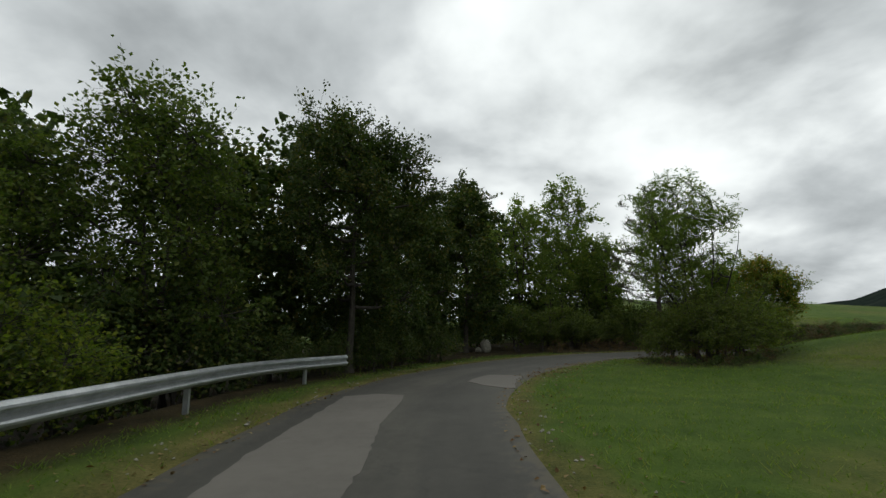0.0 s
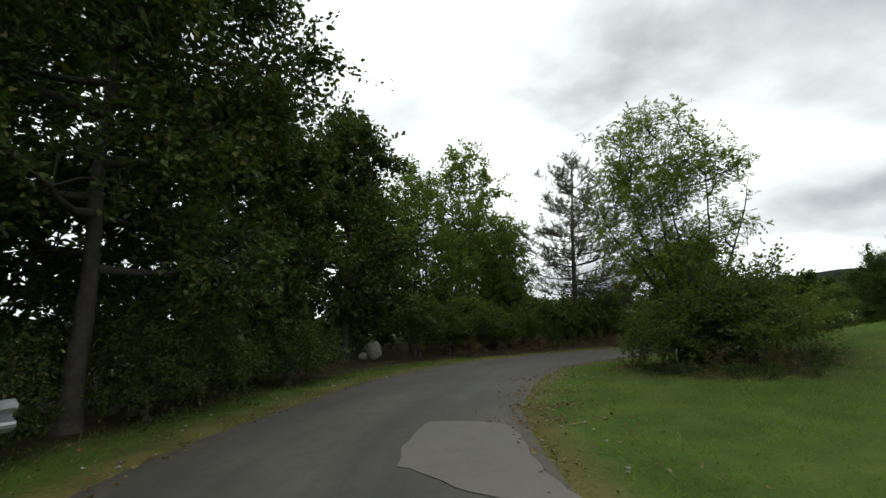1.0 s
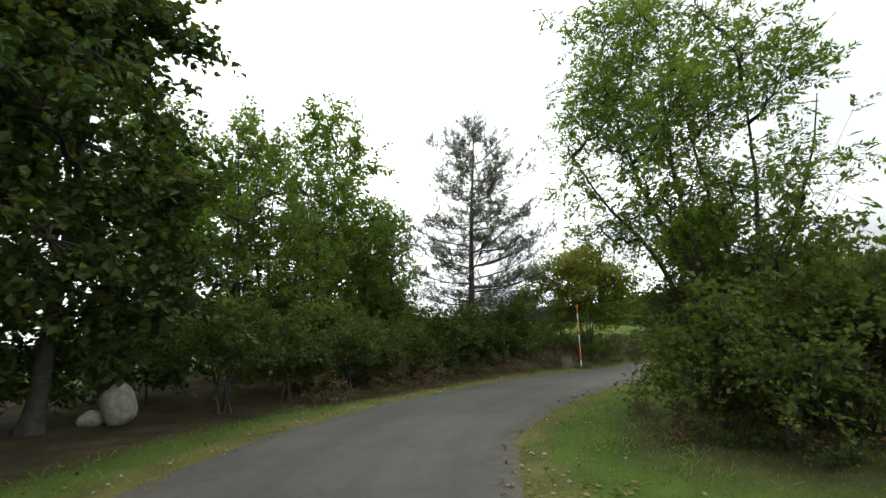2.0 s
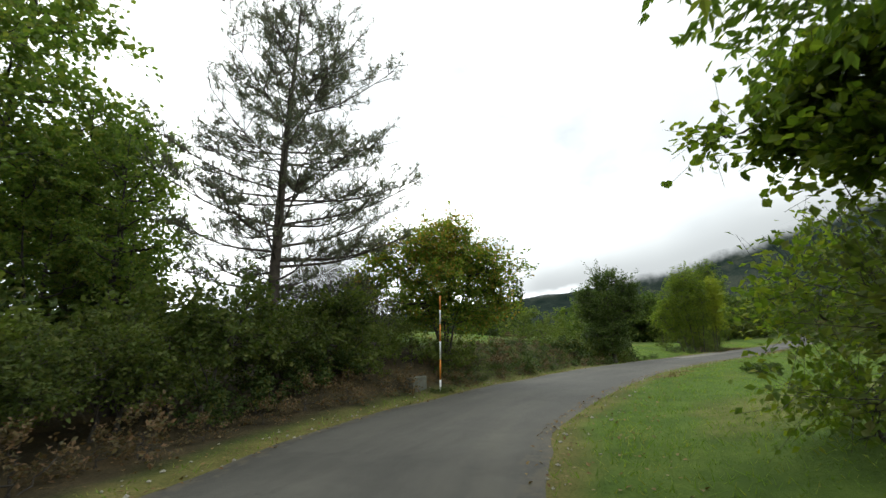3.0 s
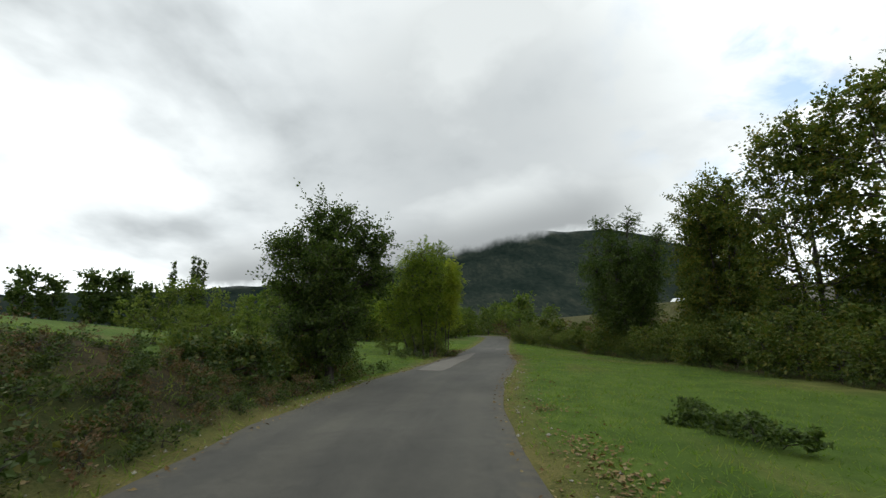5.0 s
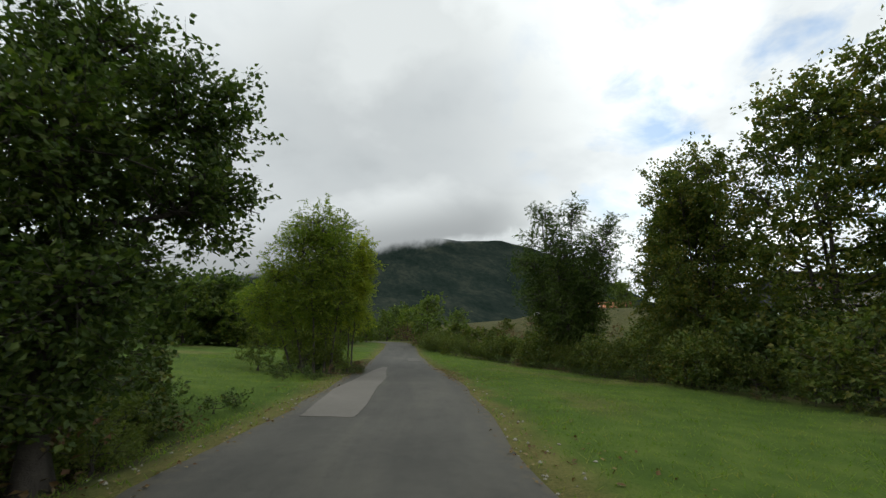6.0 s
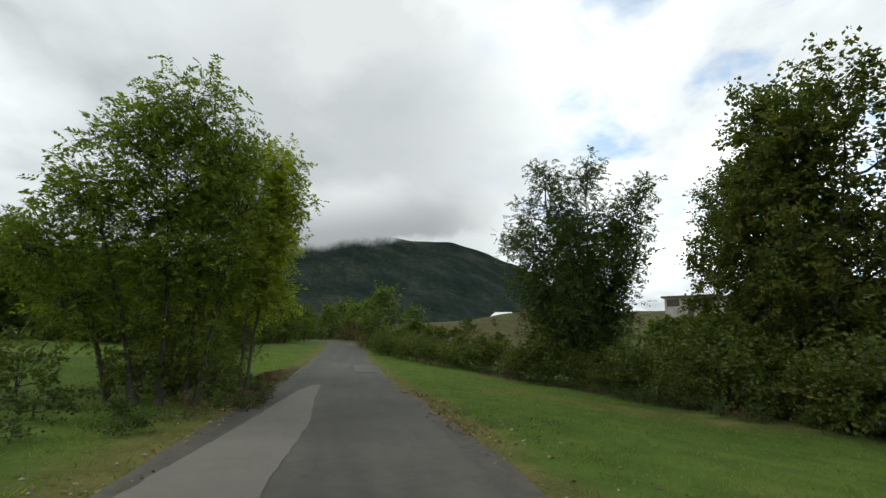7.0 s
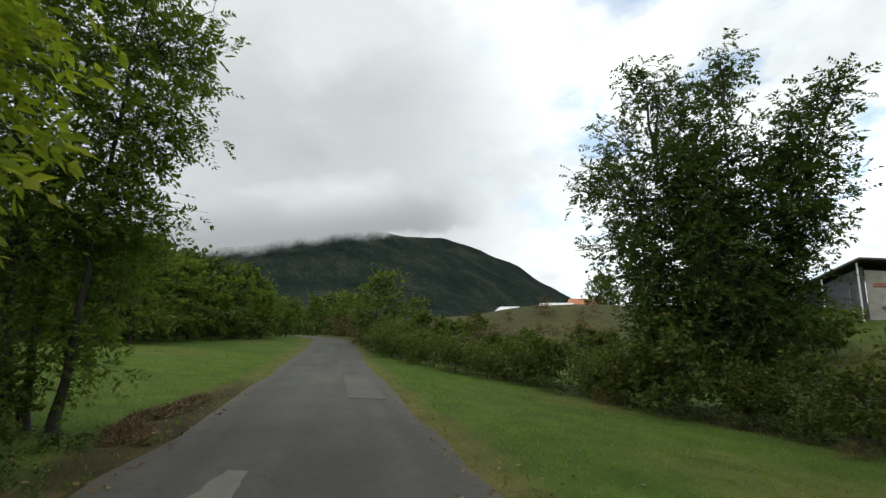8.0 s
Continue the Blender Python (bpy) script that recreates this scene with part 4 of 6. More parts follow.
set_out(shrub, [(36.9, 29.4, 30, 0.7), (37.6, 30.5, 120, 0.75), (35.0, 30.2, 210, 0.75), (38.3, 29.0, 300, 0.42), (39.2, 28.6, 60, 0.36), (36.7, 28.7, 20, 0.42), (37.4, 28.3, 170, 0.3), (35.6, 31.4, 60, 0.7), (38.8, 29.8, 200, 0.55), (34.2, 31.6, 80, 0.7), (35.4, 28.9, 20, 0.55), (46.6, 37.0, 170, 1.5), (44.5, 38.5, 20, 1.3), (37.5, 28.2, 20, 0.42), (36.5, 28.0, 110, 0.36), (38.5, 28.5, 230, 0.4), (39.8, 28.4, 40, 0.3)])
set_out(shrub, [(48.4, 27.4, 0, 0.6), (50.3, 24.6, 90, 0.5), (49.0, 25.8, 200, 0.7), (53.6, 24.8, 20, 0.5), (51.7, 25.9, 100, 0.65), (49.2, 24.6, 40, 0.6), (54.6, 24.9, 70, 0.55), (50.4, 26.0, 150, 0.75), (52.6, 24.9, 250, 0.5), (53.2, 25.0, 30, 0.7), (52.0, 25.2, 130, 0.75), (54.2, 25.3, 220, 0.7), (51.2, 25.2, 310, 0.7), (53.4, 24.5, 80, 0.4)])
set_out(thicket, [(43.2, 9.2, 330, 1.4), (41.0, 9.0, 30, 1.35), (38.6, 8.6, 90, 1.4), (36.2, 8.2, 150, 1.4), (33.8, 7.6, 200, 1.4)])


def make_pine(x, y):
    """A thin pine whose limbs sweep upwards."""
    rng = np.random.default_rng(41)
    ob = tagged(new("pine_tree"), "sparse grey-green pine with bare lower trunk", "tree")
    spine = smooth_line([(0, 0, 0), (-0.08, -0.34, 3), (-0.28, -0.85, 6), (-0.4, -1.35, 8.6), (-0.5, -1.6, 9.75)], 0.3)
    part_np("trunk", *tube(spine, 0.18 * (1 - 0.93 * np.linspace(0, 1, len(spine))) + 0.008, 8), PINE_BARK, ob)
    twigs, centres, ways = [], [], []
    for k in range(76):
        z = 2.1 + 7.5 * (k / 75) ** 0.97
        z += rng.uniform(-0.25, 0.25)
        a = k * 2.39 + rng.uniform(-0.5, 0.5)
        u = min(1.0, max(0.0, (z - 2.4) / 7.8))
        reach = float(np.interp(z, [2, 3, 4.2, 5.6, 7, 8.2, 9.2, 10], [2.5, 3.1, 3.6, 3.3, 2.7, 2.0, 1.25, 0.55])) * rng.uniform(0.7, 1.08)
        reach *= 1 + 0.2 * (1 - u) * math.cos(a + 1.1)
        start = np.array([np.interp(z, spine[:, 2], spine[:, i]) for i in range(2)] + [z])
        end = start + np.array([math.cos(a) * reach, math.sin(a) * reach, reach * (rng.uniform(0.1, 0.42) + 0.22 * u)])
        mid = (start + end) / 2 + (0, 0, -0.07 * reach)
        path = smooth_line([tuple(start), tuple(mid), tuple(end)], 0.2)
        part_np("limb", *tube(path, np.linspace(0.034 * (1.25 - u) * (0.5 + 0.16 * reach), 0.006, len(path)), 6), PINE_BARK, ob)
        out = (end - start) / np.linalg.norm(end - start)
        across = np.cross(out, (0, 0, 1))
        # side branches, with tufts of needles towards their ends
        for b in range(4 + int(reach * 3.4)):
            f = rng.uniform(0.22, 1.0)
            root = path[int(f * (len(path) - 1))]
            length = (0.22 + 0.42 * reach * (1 - 0.75 * f)) * rng.uniform(0.55, 1.15)
            tip = root + (out * rng.uniform(0.3, 0.9) + across * rng.choice((-1, 1)) * rng.uniform(0.3, 0.9) + np.array([0, 0, rng.uniform(-0.1, 0.65)])) * length
            elbow = (root + tip) / 2 + rng.normal(0, 0.05, 3)
            twigs.append(tube([root, elbow, tip], [0.013, 0.009, 0.003], 4))
            for q in range(2 + int(length * 7)):
                g = rng.uniform(0.3, 1.0)
                knot = root + (tip - root) * g + rng.normal(0, 0.03, 3)
                spur = knot + rng.normal(0, 0.10, 3) + (0, 0, 0.09) + out * 0.06
                twigs.append(tube([knot, spur], [0.006, 0.002], 3))
                m = 11
                centres.append(knot + (spur - knot) * rng.uniform(0.3, 1.15, (m, 1)) + rng.normal(0, 0.03, (m, 3)))
                ways.append((spur - knot) * 1.1 + rng.normal(0, 0.12, (m, 3)))
    tagged(part_np("twigwork", *joined(twigs), PINE_BARK, ob), kind="stuff")
    part_np("crown", *leaves(rng, np.concatenate(centres), np.concatenate(ways), 0.12, 0.02), NEEDLE, ob, smooth=False)
    ob.matrix_basis = pose(x, y, ground_at(x, y) - 0.05)


make_pine(14.5, 31.5)
twiggy = make_plant("twiggy_bush", 42, [stem(2.6, (0.5, 0.2)), stem(2.8, (-0.5, 0.3), (0.1, 0)), stem(2.5, (0.1, -0.6), (0, 0.1)), stem(2.2, (0.7, 0.7), (-0.1, 0.1)), stem(2.3, (-0.7, -0.4))],
                    [(0, 0, 2.4, 1.1, 1.1, 0.9), (0.9, 0.3, 1.9, 0.9, 0.9, 0.8), (-0.9, 0.3, 2.0, 0.9, 0.9, 0.8), (0.1, -0.9, 1.8, 0.9, 0.9, 0.8), (0.1, 0.9, 1.7, 0.9, 0.9, 0.8)],
                    LEAF_GREY, BARK, 2600, 0.05, 0.026, 0.22, 0.016, "half-bare grey twiggy bush beside the pine", "shrub", anchors=5.0, limbs=False, at=(16.5, 32.2))
set_out(twiggy, [(18.4, 32.6, 100, 0.95), (17.2, 30.9, 220, 0.75)])

# field maple on the bank, with its reddening top
make_plant("field_maple", 51, [stem(3.2, (0.9, 0.3), (0.1, 0)), stem(3.4, (-0.8, 0.5), (-0.1, 0)), stem(3.1, (0.2, -1.0)), stem(3.2, (0.1, 0.9), (0.1, 0.2)), stem(3.8, (0, 0))],
           [(-0.08, 0.20, 4.22, 1.78, 1.78, 1.05), (0.64, -1.64, 3.37, 1.26, 1.26, 0.90), (-1.16, 1.28, 3.79, 1.58, 1.58, 1.05), (1.00, 0.92, 3.79, 1.26, 1.26, 1.02), (-0.32, -0.52, 2.83, 1.58, 1.58, 0.90), (-2.02, 1.82, 2.62, 1.26, 1.26, 0.90), (0.76, -1.96, 2.30, 0.95, 1.05, 0.68), (0.16, -0.52, 4.44, 1.16, 1.16, 0.80), (0.52, 1.82, 2.62, 1.26, 1.26, 0.90), (-0.68, 0.44, 1.98, 1.58, 1.58, 0.80), (0.52, -0.88, 1.76, 1.16, 1.26, 0.68), (1.0, -1.3, 2.7, 0.9, 0.9, 0.7), (0.9, -0.4, 3.2, 1.0, 1.0, 0.8)],
           LEAF_MAPLE, BARK, 37000, 0.088, 0.08, 0.21, 0.055, "field maple with yellow-green leaves turning orange on top", "tree", anchors=0.75, at=(20.6, 30.1), broad=True)

# dark oak on the left verge further on
make_plant("oak_tree", 61, [stem(4.6, (-0.1, 0.1)), stem(3.8, (0.5, 0.6), (0.15, 0))],
           [(0, 0.1, 5.1, 1.1, 1.1, 0.9), (0.2, -1.1, 4.5, 0.95, 0.95, 0.85), (-0.4, 1.2, 4.1, 1.0, 1.0, 0.9), (0.1, -1.2, 3.4, 0.85, 0.9, 0.7), (0, 1.1, 3.0, 0.95, 0.95, 0.7), (0.8, 0.1, 3.8, 1.0, 1.0, 1.0), (-0.8, 0, 3.7, 1.0, 1.0, 1.0), (0, 0, 2.5, 1.2, 1.3, 0.7), (0.1, 0.1, 1.5, 0.9, 1.0, 0.6), (-0.7, -0.5, 2.1, 0.8, 0.8, 0.6), (-0.5, 0.9, 2.0, 0.9, 0.9, 0.6), (-0.5, 0.2, 1.0, 0.8, 0.9, 0.5)],
           LEAF_OAK, BARK, 46000, 0.09, 0.064, 0.20, 0.15, "compact dark green oak tree on the verge", "tree", anchors=0.6, at=(36.0, 28.4))

# many-stemmed ashes at the field edge
make_plant("ash_tree", 71, [stem(6.0, (-0.1, 0.6), (-0.1, 0.4)), stem(6.4, (0.1, 0.2), (0.1, 0)), stem(5.2, (0.1, -0.6), (0, -0.2)), stem(4.4, (-0.3, 1.4), (-0.2, 0.8)), stem(3.8, (0.2, 1.9), (0, 1.2))],
           [(0, 0.6, 6.1, 0.95, 0.95, 0.95), (-0.1, 1.4, 5.1, 0.95, 0.95, 0.9), (0.1, -0.1, 5.2, 0.95, 0.8, 1.0), (-0.3, 2.1, 3.9, 0.95, 0.95, 0.8), (0.1, -0.5, 3.9, 0.85, 0.75, 0.9), (0, 0.7, 4.0, 1.2, 1.2, 1.1), (-0.4, 2.5, 2.8, 0.9, 0.9, 0.7), (0, -0.4, 2.7, 0.85, 0.8, 0.8), (0, 0.8, 2.7, 1.2, 1.3, 0.8), (-0.2, 1.9, 2.0, 1.0, 1.0, 0.7), (0.1, 0.2, 1.7, 0.8, 0.8, 0.6)],
           LEAF_LIGHT, BARK, 54000, 0.105, 0.046, 0.17, 0.06, "many-stemmed young ash tree on the field edge", "tree", 0.2, anchors=0.5, at=(49.0, 25.0), leaflets=9)
make_plant("ash_tree", 73, [stem(7.4, (0.2, -0.1), (0.05, -0.25)), stem(7.0, (-0.2, 0.7), (-0.1, 0.2)), stem(6.2, (0.8, 0.4), (0.2, 0.1)), stem(5.6, (-0.5, 0.5), (-0.25, 0.45))],
           [(0.2, -0.1, 7.2, 1, 1, 1), (-0.1, 1, 6.4, 1.1, 1.1, 1), (0.4, -0.6, 5.6, 1.1, 1, 0.9), (0.7, 0.8, 5.4, 1.1, 1.1, 1), (0.2, -0.5, 4.3, 1.2, 1.1, 0.9), (-0.4, 1.2, 4.6, 1.1, 1.1, 1), (0.2, -0.3, 3.1, 1.1, 1, 0.8), (-0.2, 1, 3.2, 1.2, 1.2, 0.9), (0.1, 0.4, 2.2, 1.1, 1, 0.8), (0, 0.8, 1.3, 1, 0.9, 0.6), (0.6, -0.2, 2.4, 0.9, 0.8, 0.7), (0.5, -0.45, 1.7, 0.6, 0.5, 0.6), (0.2, -0.2, 1.0, 0.5, 0.5, 0.5), (0.7, 0.5, 3.6, 1, 0.9, 0.8)],
           LEAF_EDGE, BARK, 60000, 0.098, 0.043, 0.17, 0.06, "tall green ash tree leaning over the lane", "tree", 0.2, anchors=0.5, at=(54.6, 24.35), leaflets=9)
make_plant("ash_sapling", 72, [stem(5.2, (0.1, -0.3)), stem(4.6, (-0.1, -0.05), (0, 0.1))],
           [(0.1, -0.3, 5.3, 0.35, 0.35, 0.6), (0.05, -0.3, 4.4, 0.5, 0.5, 0.7), (0, -0.25, 3.4, 0.55, 0.5, 0.6), (0, -0.1, 2.4, 0.5, 0.5, 0.6)],
           LEAF_YELLOW, BARK, 9000, 0.10, 0.045, 0.15, 0.045, "slender yellow-green ash sapling beside the larger ash", "tree", 0.2, at=(49.7, 23.95), leaflets=9)

# tall trees of the hedgerow
row_tree = make_plant("hedgerow_tree", 81, [stem(10.2, (0.6, 0.4)), stem(9.2, (-0.9, -0.3), (-0.2, 0)), stem(8.6, (0.3, -1.0), (0.1, -0.2))],
                      round_crown(11.6, 1.0, 2.9, 12, 19, 0.7) + [(1.6, 0.6, 2.2, 1.3, 1.3, 1.2), (-1.3, 1.1, 2.0, 1.3, 1.3, 1.2), (0.2, -1.5, 2.1, 1.3, 1.3, 1.2)], LEAF_ROW, BARK, 28000, 0.155, 0.11, 0.27, 0.12, "tall hedgerow tree with thin autumn crown and many stems", "tree", sprigs=False, anchors=0.6, at=(46.6, 8.2))
set_out(row_tree, [(42.4, 6.4, 120, 1.16), (38.2, 5.0, 230, 1.26), (49.6, 6.4, 60, 0.84), (48.2, 7.3, 170, 0.9)])
make_plant("hedgerow_tree", 82, [stem(9.2, (-0.1, 0.0)), stem(8.4, (-2.0, -1.2), (-0.1, 0)), stem(8.0, (1.5, 1.0), (0.1, 0.1))],
           [(-0.1, -0.1, 10.6, 0.6, 0.6, 0.7), (0.3, -0.1, 9.8, 0.9, 0.9, 1.0), (1.5, 0.9, 9.9, 1.1, 1.1, 1.2), (1.8, 1.2, 10.4, 0.6, 0.6, 0.7), (0.6, 0.9, 8.5, 1.0, 1.0, 1.1), (-1.8, -1.4, 8.6, 0.8, 0.8, 1.0), (-2.3, -1.5, 8.8, 0.4, 0.4, 0.5), (-1.5, -0.6, 7.7, 0.8, 0.8, 1.0), (2.4, 1.6, 8.5, 1.0, 1.0, 1.0), (1.0, -0.1, 7.9, 1.5, 1.5, 1.6), (0.2, 1.1, 7.3, 1.3, 1.3, 1.4), (-1.7, -1.4, 7.2, 0.8, 0.8, 1.0), (3.1, 2.0, 6.8, 1.1, 1.1, 1.1), (1.8, 1.8, 6.5, 1.3, 1.3, 1.3), (2.6, 1.7, 4.8, 1.2, 1.2, 1.2), (1.0, -0.4, 6.2, 1.8, 1.8, 1.9), (-0.0, 1.0, 5.7, 1.6, 1.6, 1.7), (-0.9, -1.3, 6.1, 1.2, 1.2, 1.5), (-1.5, -0.2, 5.5, 1.1, 1.1, 1.3), (-1.9, -1.3, 5.9, 0.6, 0.6, 0.7), (0.9, 1.6, 4.2, 1.5, 1.5, 1.6), (0.6, -0.7, 4.4, 1.8, 1.8, 2.0), (-0.5, 0.9, 3.9, 1.5, 1.5, 1.6), (-1.1, -0.7, 4.3, 0.9, 0.9, 1.1), (1.7, 0.5, 2.6, 1.7, 1.7, 1.8), (-0.4, 0.8, 2.6, 1.6, 1.6, 1.7), (0.3, -0.9, 2.7, 1.5, 1.5, 1.8), (0.8, 0.5, 1.5, 1.4, 1.4, 1.5), (-0.5, -0.3, 1.6, 1.0, 1.0, 1.2), (-0.8, -0.6, 7.6, 1.0, 1.0, 1.0), (-1.2, -0.8, 6.5, 1.3, 1.3, 1.2), (-1.1, -0.8, 5.0, 1.0, 1.0, 1.1), (-0.9, -0.6, 3.7, 1.0, 1.0, 1.2), (-0.9, -0.6, 2.5, 1.0, 1.0, 1.2), (-0.8, -0.5, 1.4, 1.0, 1.0, 1.1), (2.0, 1.3, 5.4, 1.3, 1.3, 1.2), (1.9, 1.2, 3.6, 1.3, 1.3, 1.2), (1.7, 1.1, 1.9, 1.3, 1.3, 1.2), (0.2, 0.1, 3.4, 1.5, 1.5, 1.5), (0.4, 0.2, 5.0, 1.5, 1.5, 1.4)],
           LEAF_OAK, BARK, 112000, 0.135, 0.07, 0.19, 0.14, "tall dark green hedgerow tree with a forked top", "tree", anchors=0.5, at=(55.7, 9.3), leaflets=9)

hedge_bush = make_plant("hedge_bush", 91, [stem(1.5, (0.3, 0.2)), stem(1.4, (-0.4, 0.1), (0.1, 0))],
                        [(0, 0, 1.3, 1.1, 1.0, 0.8), (0.9, 0.2, 0.9, 0.9, 0.8, 0.75), (-0.9, 0.1, 1.0, 0.9, 0.8, 0.8), (0.2, 0.7, 0.7, 0.8, 0.7, 0.6), (0.4, -0.5, 1.0, 0.9, 0.7, 0.7), (-0.6, 0.5, 0.4, 0.7, 0.6, 0.4), (0.7, 0.5, 0.4, 0.7, 0.6, 0.4)],
                        LEAF_HEDGE, BARK, 3000, 0.115, 0.082, 0.2, 0.03, "unkempt green hedge bush at the meadow edge", "shrub", limbs=False, sprigs=False, at=(44.0, 11.2))
hedge_far = make_plant("hedge_bush", 92, [stem(1.5, (0.3, 0.2)), stem(1.4, (-0.4, 0.1), (0.1, 0))],
                       [(0, 0, 1.3, 1.1, 1.0, 0.8), (0.9, 0.2, 0.9, 0.9, 0.8, 0.75), (-0.9, 0.1, 1.0, 0.9, 0.8, 0.8), (0.2, 0.7, 0.7, 0.8, 0.7, 0.6)],
                       LEAF_HEDGE, BARK, 1150, 0.24, 0.18, 0.21, 0.03, "unkempt green hedge bush along the lane", "shrub", limbs=False, sprigs=False, at=(63.0, 10.8))
set_out(hedge_bush, [(x, 11.2 + rng.uniform(-0.6, 0.4), rng.uniform(0, 360), rng.choice((0.5, 0.7, 0.9, 1.1, 1.35))) for x in np.arange(30, 62, 1.75)])
set_out(hedge_far, [(x, 10.9 - 0.03 * (x - 62) + rng.uniform(-0.5, 0.5), rng.uniform(0, 360), rng.choice((0.5, 0.75, 1.0, 1.3, 1.5))) for x in np.arange(66, 92, 2.6)])
set_out(hedge_bush, [(x, float(np.interp(x, [62, 65, 68, 71, 74, 80, 84], [12.0, 12.8, 13.6, 14.0, 13.6, 12.7, 12.2])) + rng.uniform(-0.3, 0.3), rng.uniform(0, 360), rng.choice((0.55, 0.75, 0.95, 1.2))) for x in np.arange(62.5, 84, 1.7)])
set_out(hedge_far, [(x, 8.6 + rng.uniform(-0.6, 0.6), rng.uniform(0, 360), rng.uniform(1.1, 1.5)) for x in np.arange(31, 46, 3.2)])
set_out(hedge_far, [(rng.uniform(62, 108), rng.uniform(-6, 8), rng.uniform(0, 360), rng.uniform(0.5, 1.0)) for k in range(22)])

HEDGE_FOOT = [(57.4, 11.0, 10, 0.95), (55.2, 10.6, 110, 0.9), (53.4, 10.4, 220, 0.85), (58.8, 11.2, 320, 0.8), (51.4, 9.8, 20, 0.95), (49.6, 9.6, 100, 1.1), (47.6, 9.8, 170, 1.1), (45.4, 9.6, 250, 1.15)]
set_out(hedge_bush, HEDGE_FOOT)
set_out(hedge_bush, [(47.8, 7.2, 20, 1.8), (48.9, 8.5, 100, 1.55), (46.2, 6.4, 200, 1.9), (44.2, 7.6, 290, 1.6), (50.4, 6.6, 10, 1.5)])
set_out(hedge_far, [(62.5, -3.5, 20, 1.3), (64.2, -6.0, 100, 1.35), (66.3, -9.0, 200, 1.3), (61.0, -6.5, 280, 1.4), (64.0, -10.5, 30, 1.4)])

# rusty growth on the left bank
rust = make_plant("bracken_bush", 101, [stem(0.6, (0.2, 0.1)), stem(0.5, (-0.2, 0.2), (0.1, 0))],
                  [(0, 0, 0.5, 0.7, 0.6, 0.4), (0.5, 0.1, 0.35, 0.5, 0.5, 0.3), (-0.5, 0, 0.4, 0.5, 0.5, 0.35)],
                  LEAF_BROWN, BARK, 500, 0.095, 0.056, 0.14, 0.015, "low rusty brown bracken and bramble on the bank", "shrub", limbs=False, sprigs=False, at=(24.0, 29.8))
set_out(rust, [(rng.uniform(72, 100), rng.uniform(-14, 6), rng.uniform(0, 360), rng.uniform(1.0, 2.0)) for k in range(26)])
olive = make_plant("bramble_bush", 102, [stem(0.6, (0.2, 0.1)), stem(0.55, (-0.2, 0.2), (0.1, 0))],
                   [(0, 0, 0.5, 0.7, 0.6, 0.4), (0.5, 0.1, 0.35, 0.5, 0.5, 0.3), (-0.5, 0, 0.4, 0.5, 0.5, 0.35)],
                   LEAF_WOOD, BARK, 500, 0.098, 0.066, 0.14, 0.015, "low olive green bramble on the bank", "shrub", limbs=False, sprigs=False, at=(25.2, 28.9))
for k, m in enumerate(np.arange(39.0, 53, 0.095)):
    set_out(rust if k % 3 == 1 else olive, [(*off_road(m, HALF + 0.65 + 0.34 * (k * 3 % 7) + rng.uniform(-0.25, 0.25)), rng.uniform(0, 360), rng.uniform(0.3, 0.56))])
set_out(rust, [(*off_road(m, HALF + 1.1 + rng.uniform(-0.2, 0.4)), rng.uniform(0, 360), rng.uniform(0.45, 0.75)) for m in np.arange(26.5, 37, 0.9)])
set_out(fine_thicket, [(*off_road(m, HALF + 1.55 + rng.uniform(-0.1, 0.4)), rng.uniform(0, 360), rng.uniform(0.55, 0.85)) for m in np.arange(15.2, 20.5, 1.15)])
set_out(olive, [(7.9, 16.4, 0, 0.42), (8.3, 15.9, 70, 0.46), (7.8, 17.1, 150, 0.36), (8.9, 15.6, 220, 0.46), (9.6, 15.3, 300, 0.42), (10.3, 15.4, 40, 0.42), (8.0, 18.0, 110, 0.34), (8.4, 15.2, 190, 0.3), (11.0, 15.9, 260, 0.42), (9.2, 14.8, 20, 0.3)])
set_out(rust, [(7.9, 16.6, 0, 0.34), (9.2, 15.2, 80, 0.3), (7.5, 15.8, 160, 0.22), (8.0, 18.7, 0, 0.5), (8.2, 17.6, 60, 0.55), (8.8, 16.5, 130, 0.5), (9.6, 15.9, 200, 0.55), (10.6, 15.8, 280, 0.5), (9.6, 20.3, 20, 0.45)])

# rough dark growth along the ditch by the oak
for k, m in enumerate(np.arange(51.5, 60.3, 0.34)):
    set_out(rust if k % 4 == 2 else olive, [(*off_road(m, HALF + 2.1 + 0.4 * (k * 3 % 5) + rng.uniform(-0.2, 0.2)), rng.uniform(0, 360), rng.uniform(0.7, 1.3))])

set_out(thicket, [(*off_road(m, HALF + 2.7 + rng.uniform(-0.3, 0.5)), rng.uniform(0, 360), rng.uniform(0.55, 0.8)) for m in np.arange(50.5, 59.8, 1.2)])

# dark patch of nettles in the meadow
nettle = make_plant("nettle_patch", 103, [stem(0.4, (0.1, 0.1)), stem(0.4, (-0.1, 0.1), (0.1, 0))], [(0, 0, 0.13, 0.5, 0.4, 0.1), (0.5, 0.1, 0.1, 0.4, 0.3, 0.08), (-0.5, -0.1, 0.1, 0.4, 0.3, 0.08)],
                    LEAF_OAK, BARK, 1700, 0.075, 0.04, 0.06, 0.005, "low dark green nettle patch in the meadow", "plant", limbs=False, sprigs=False, at=(27.4, 21.3))
set_out(nettle, [(28.4, 21.2, 60, 0.9), (29.5, 20.9, 140, 0.8)])

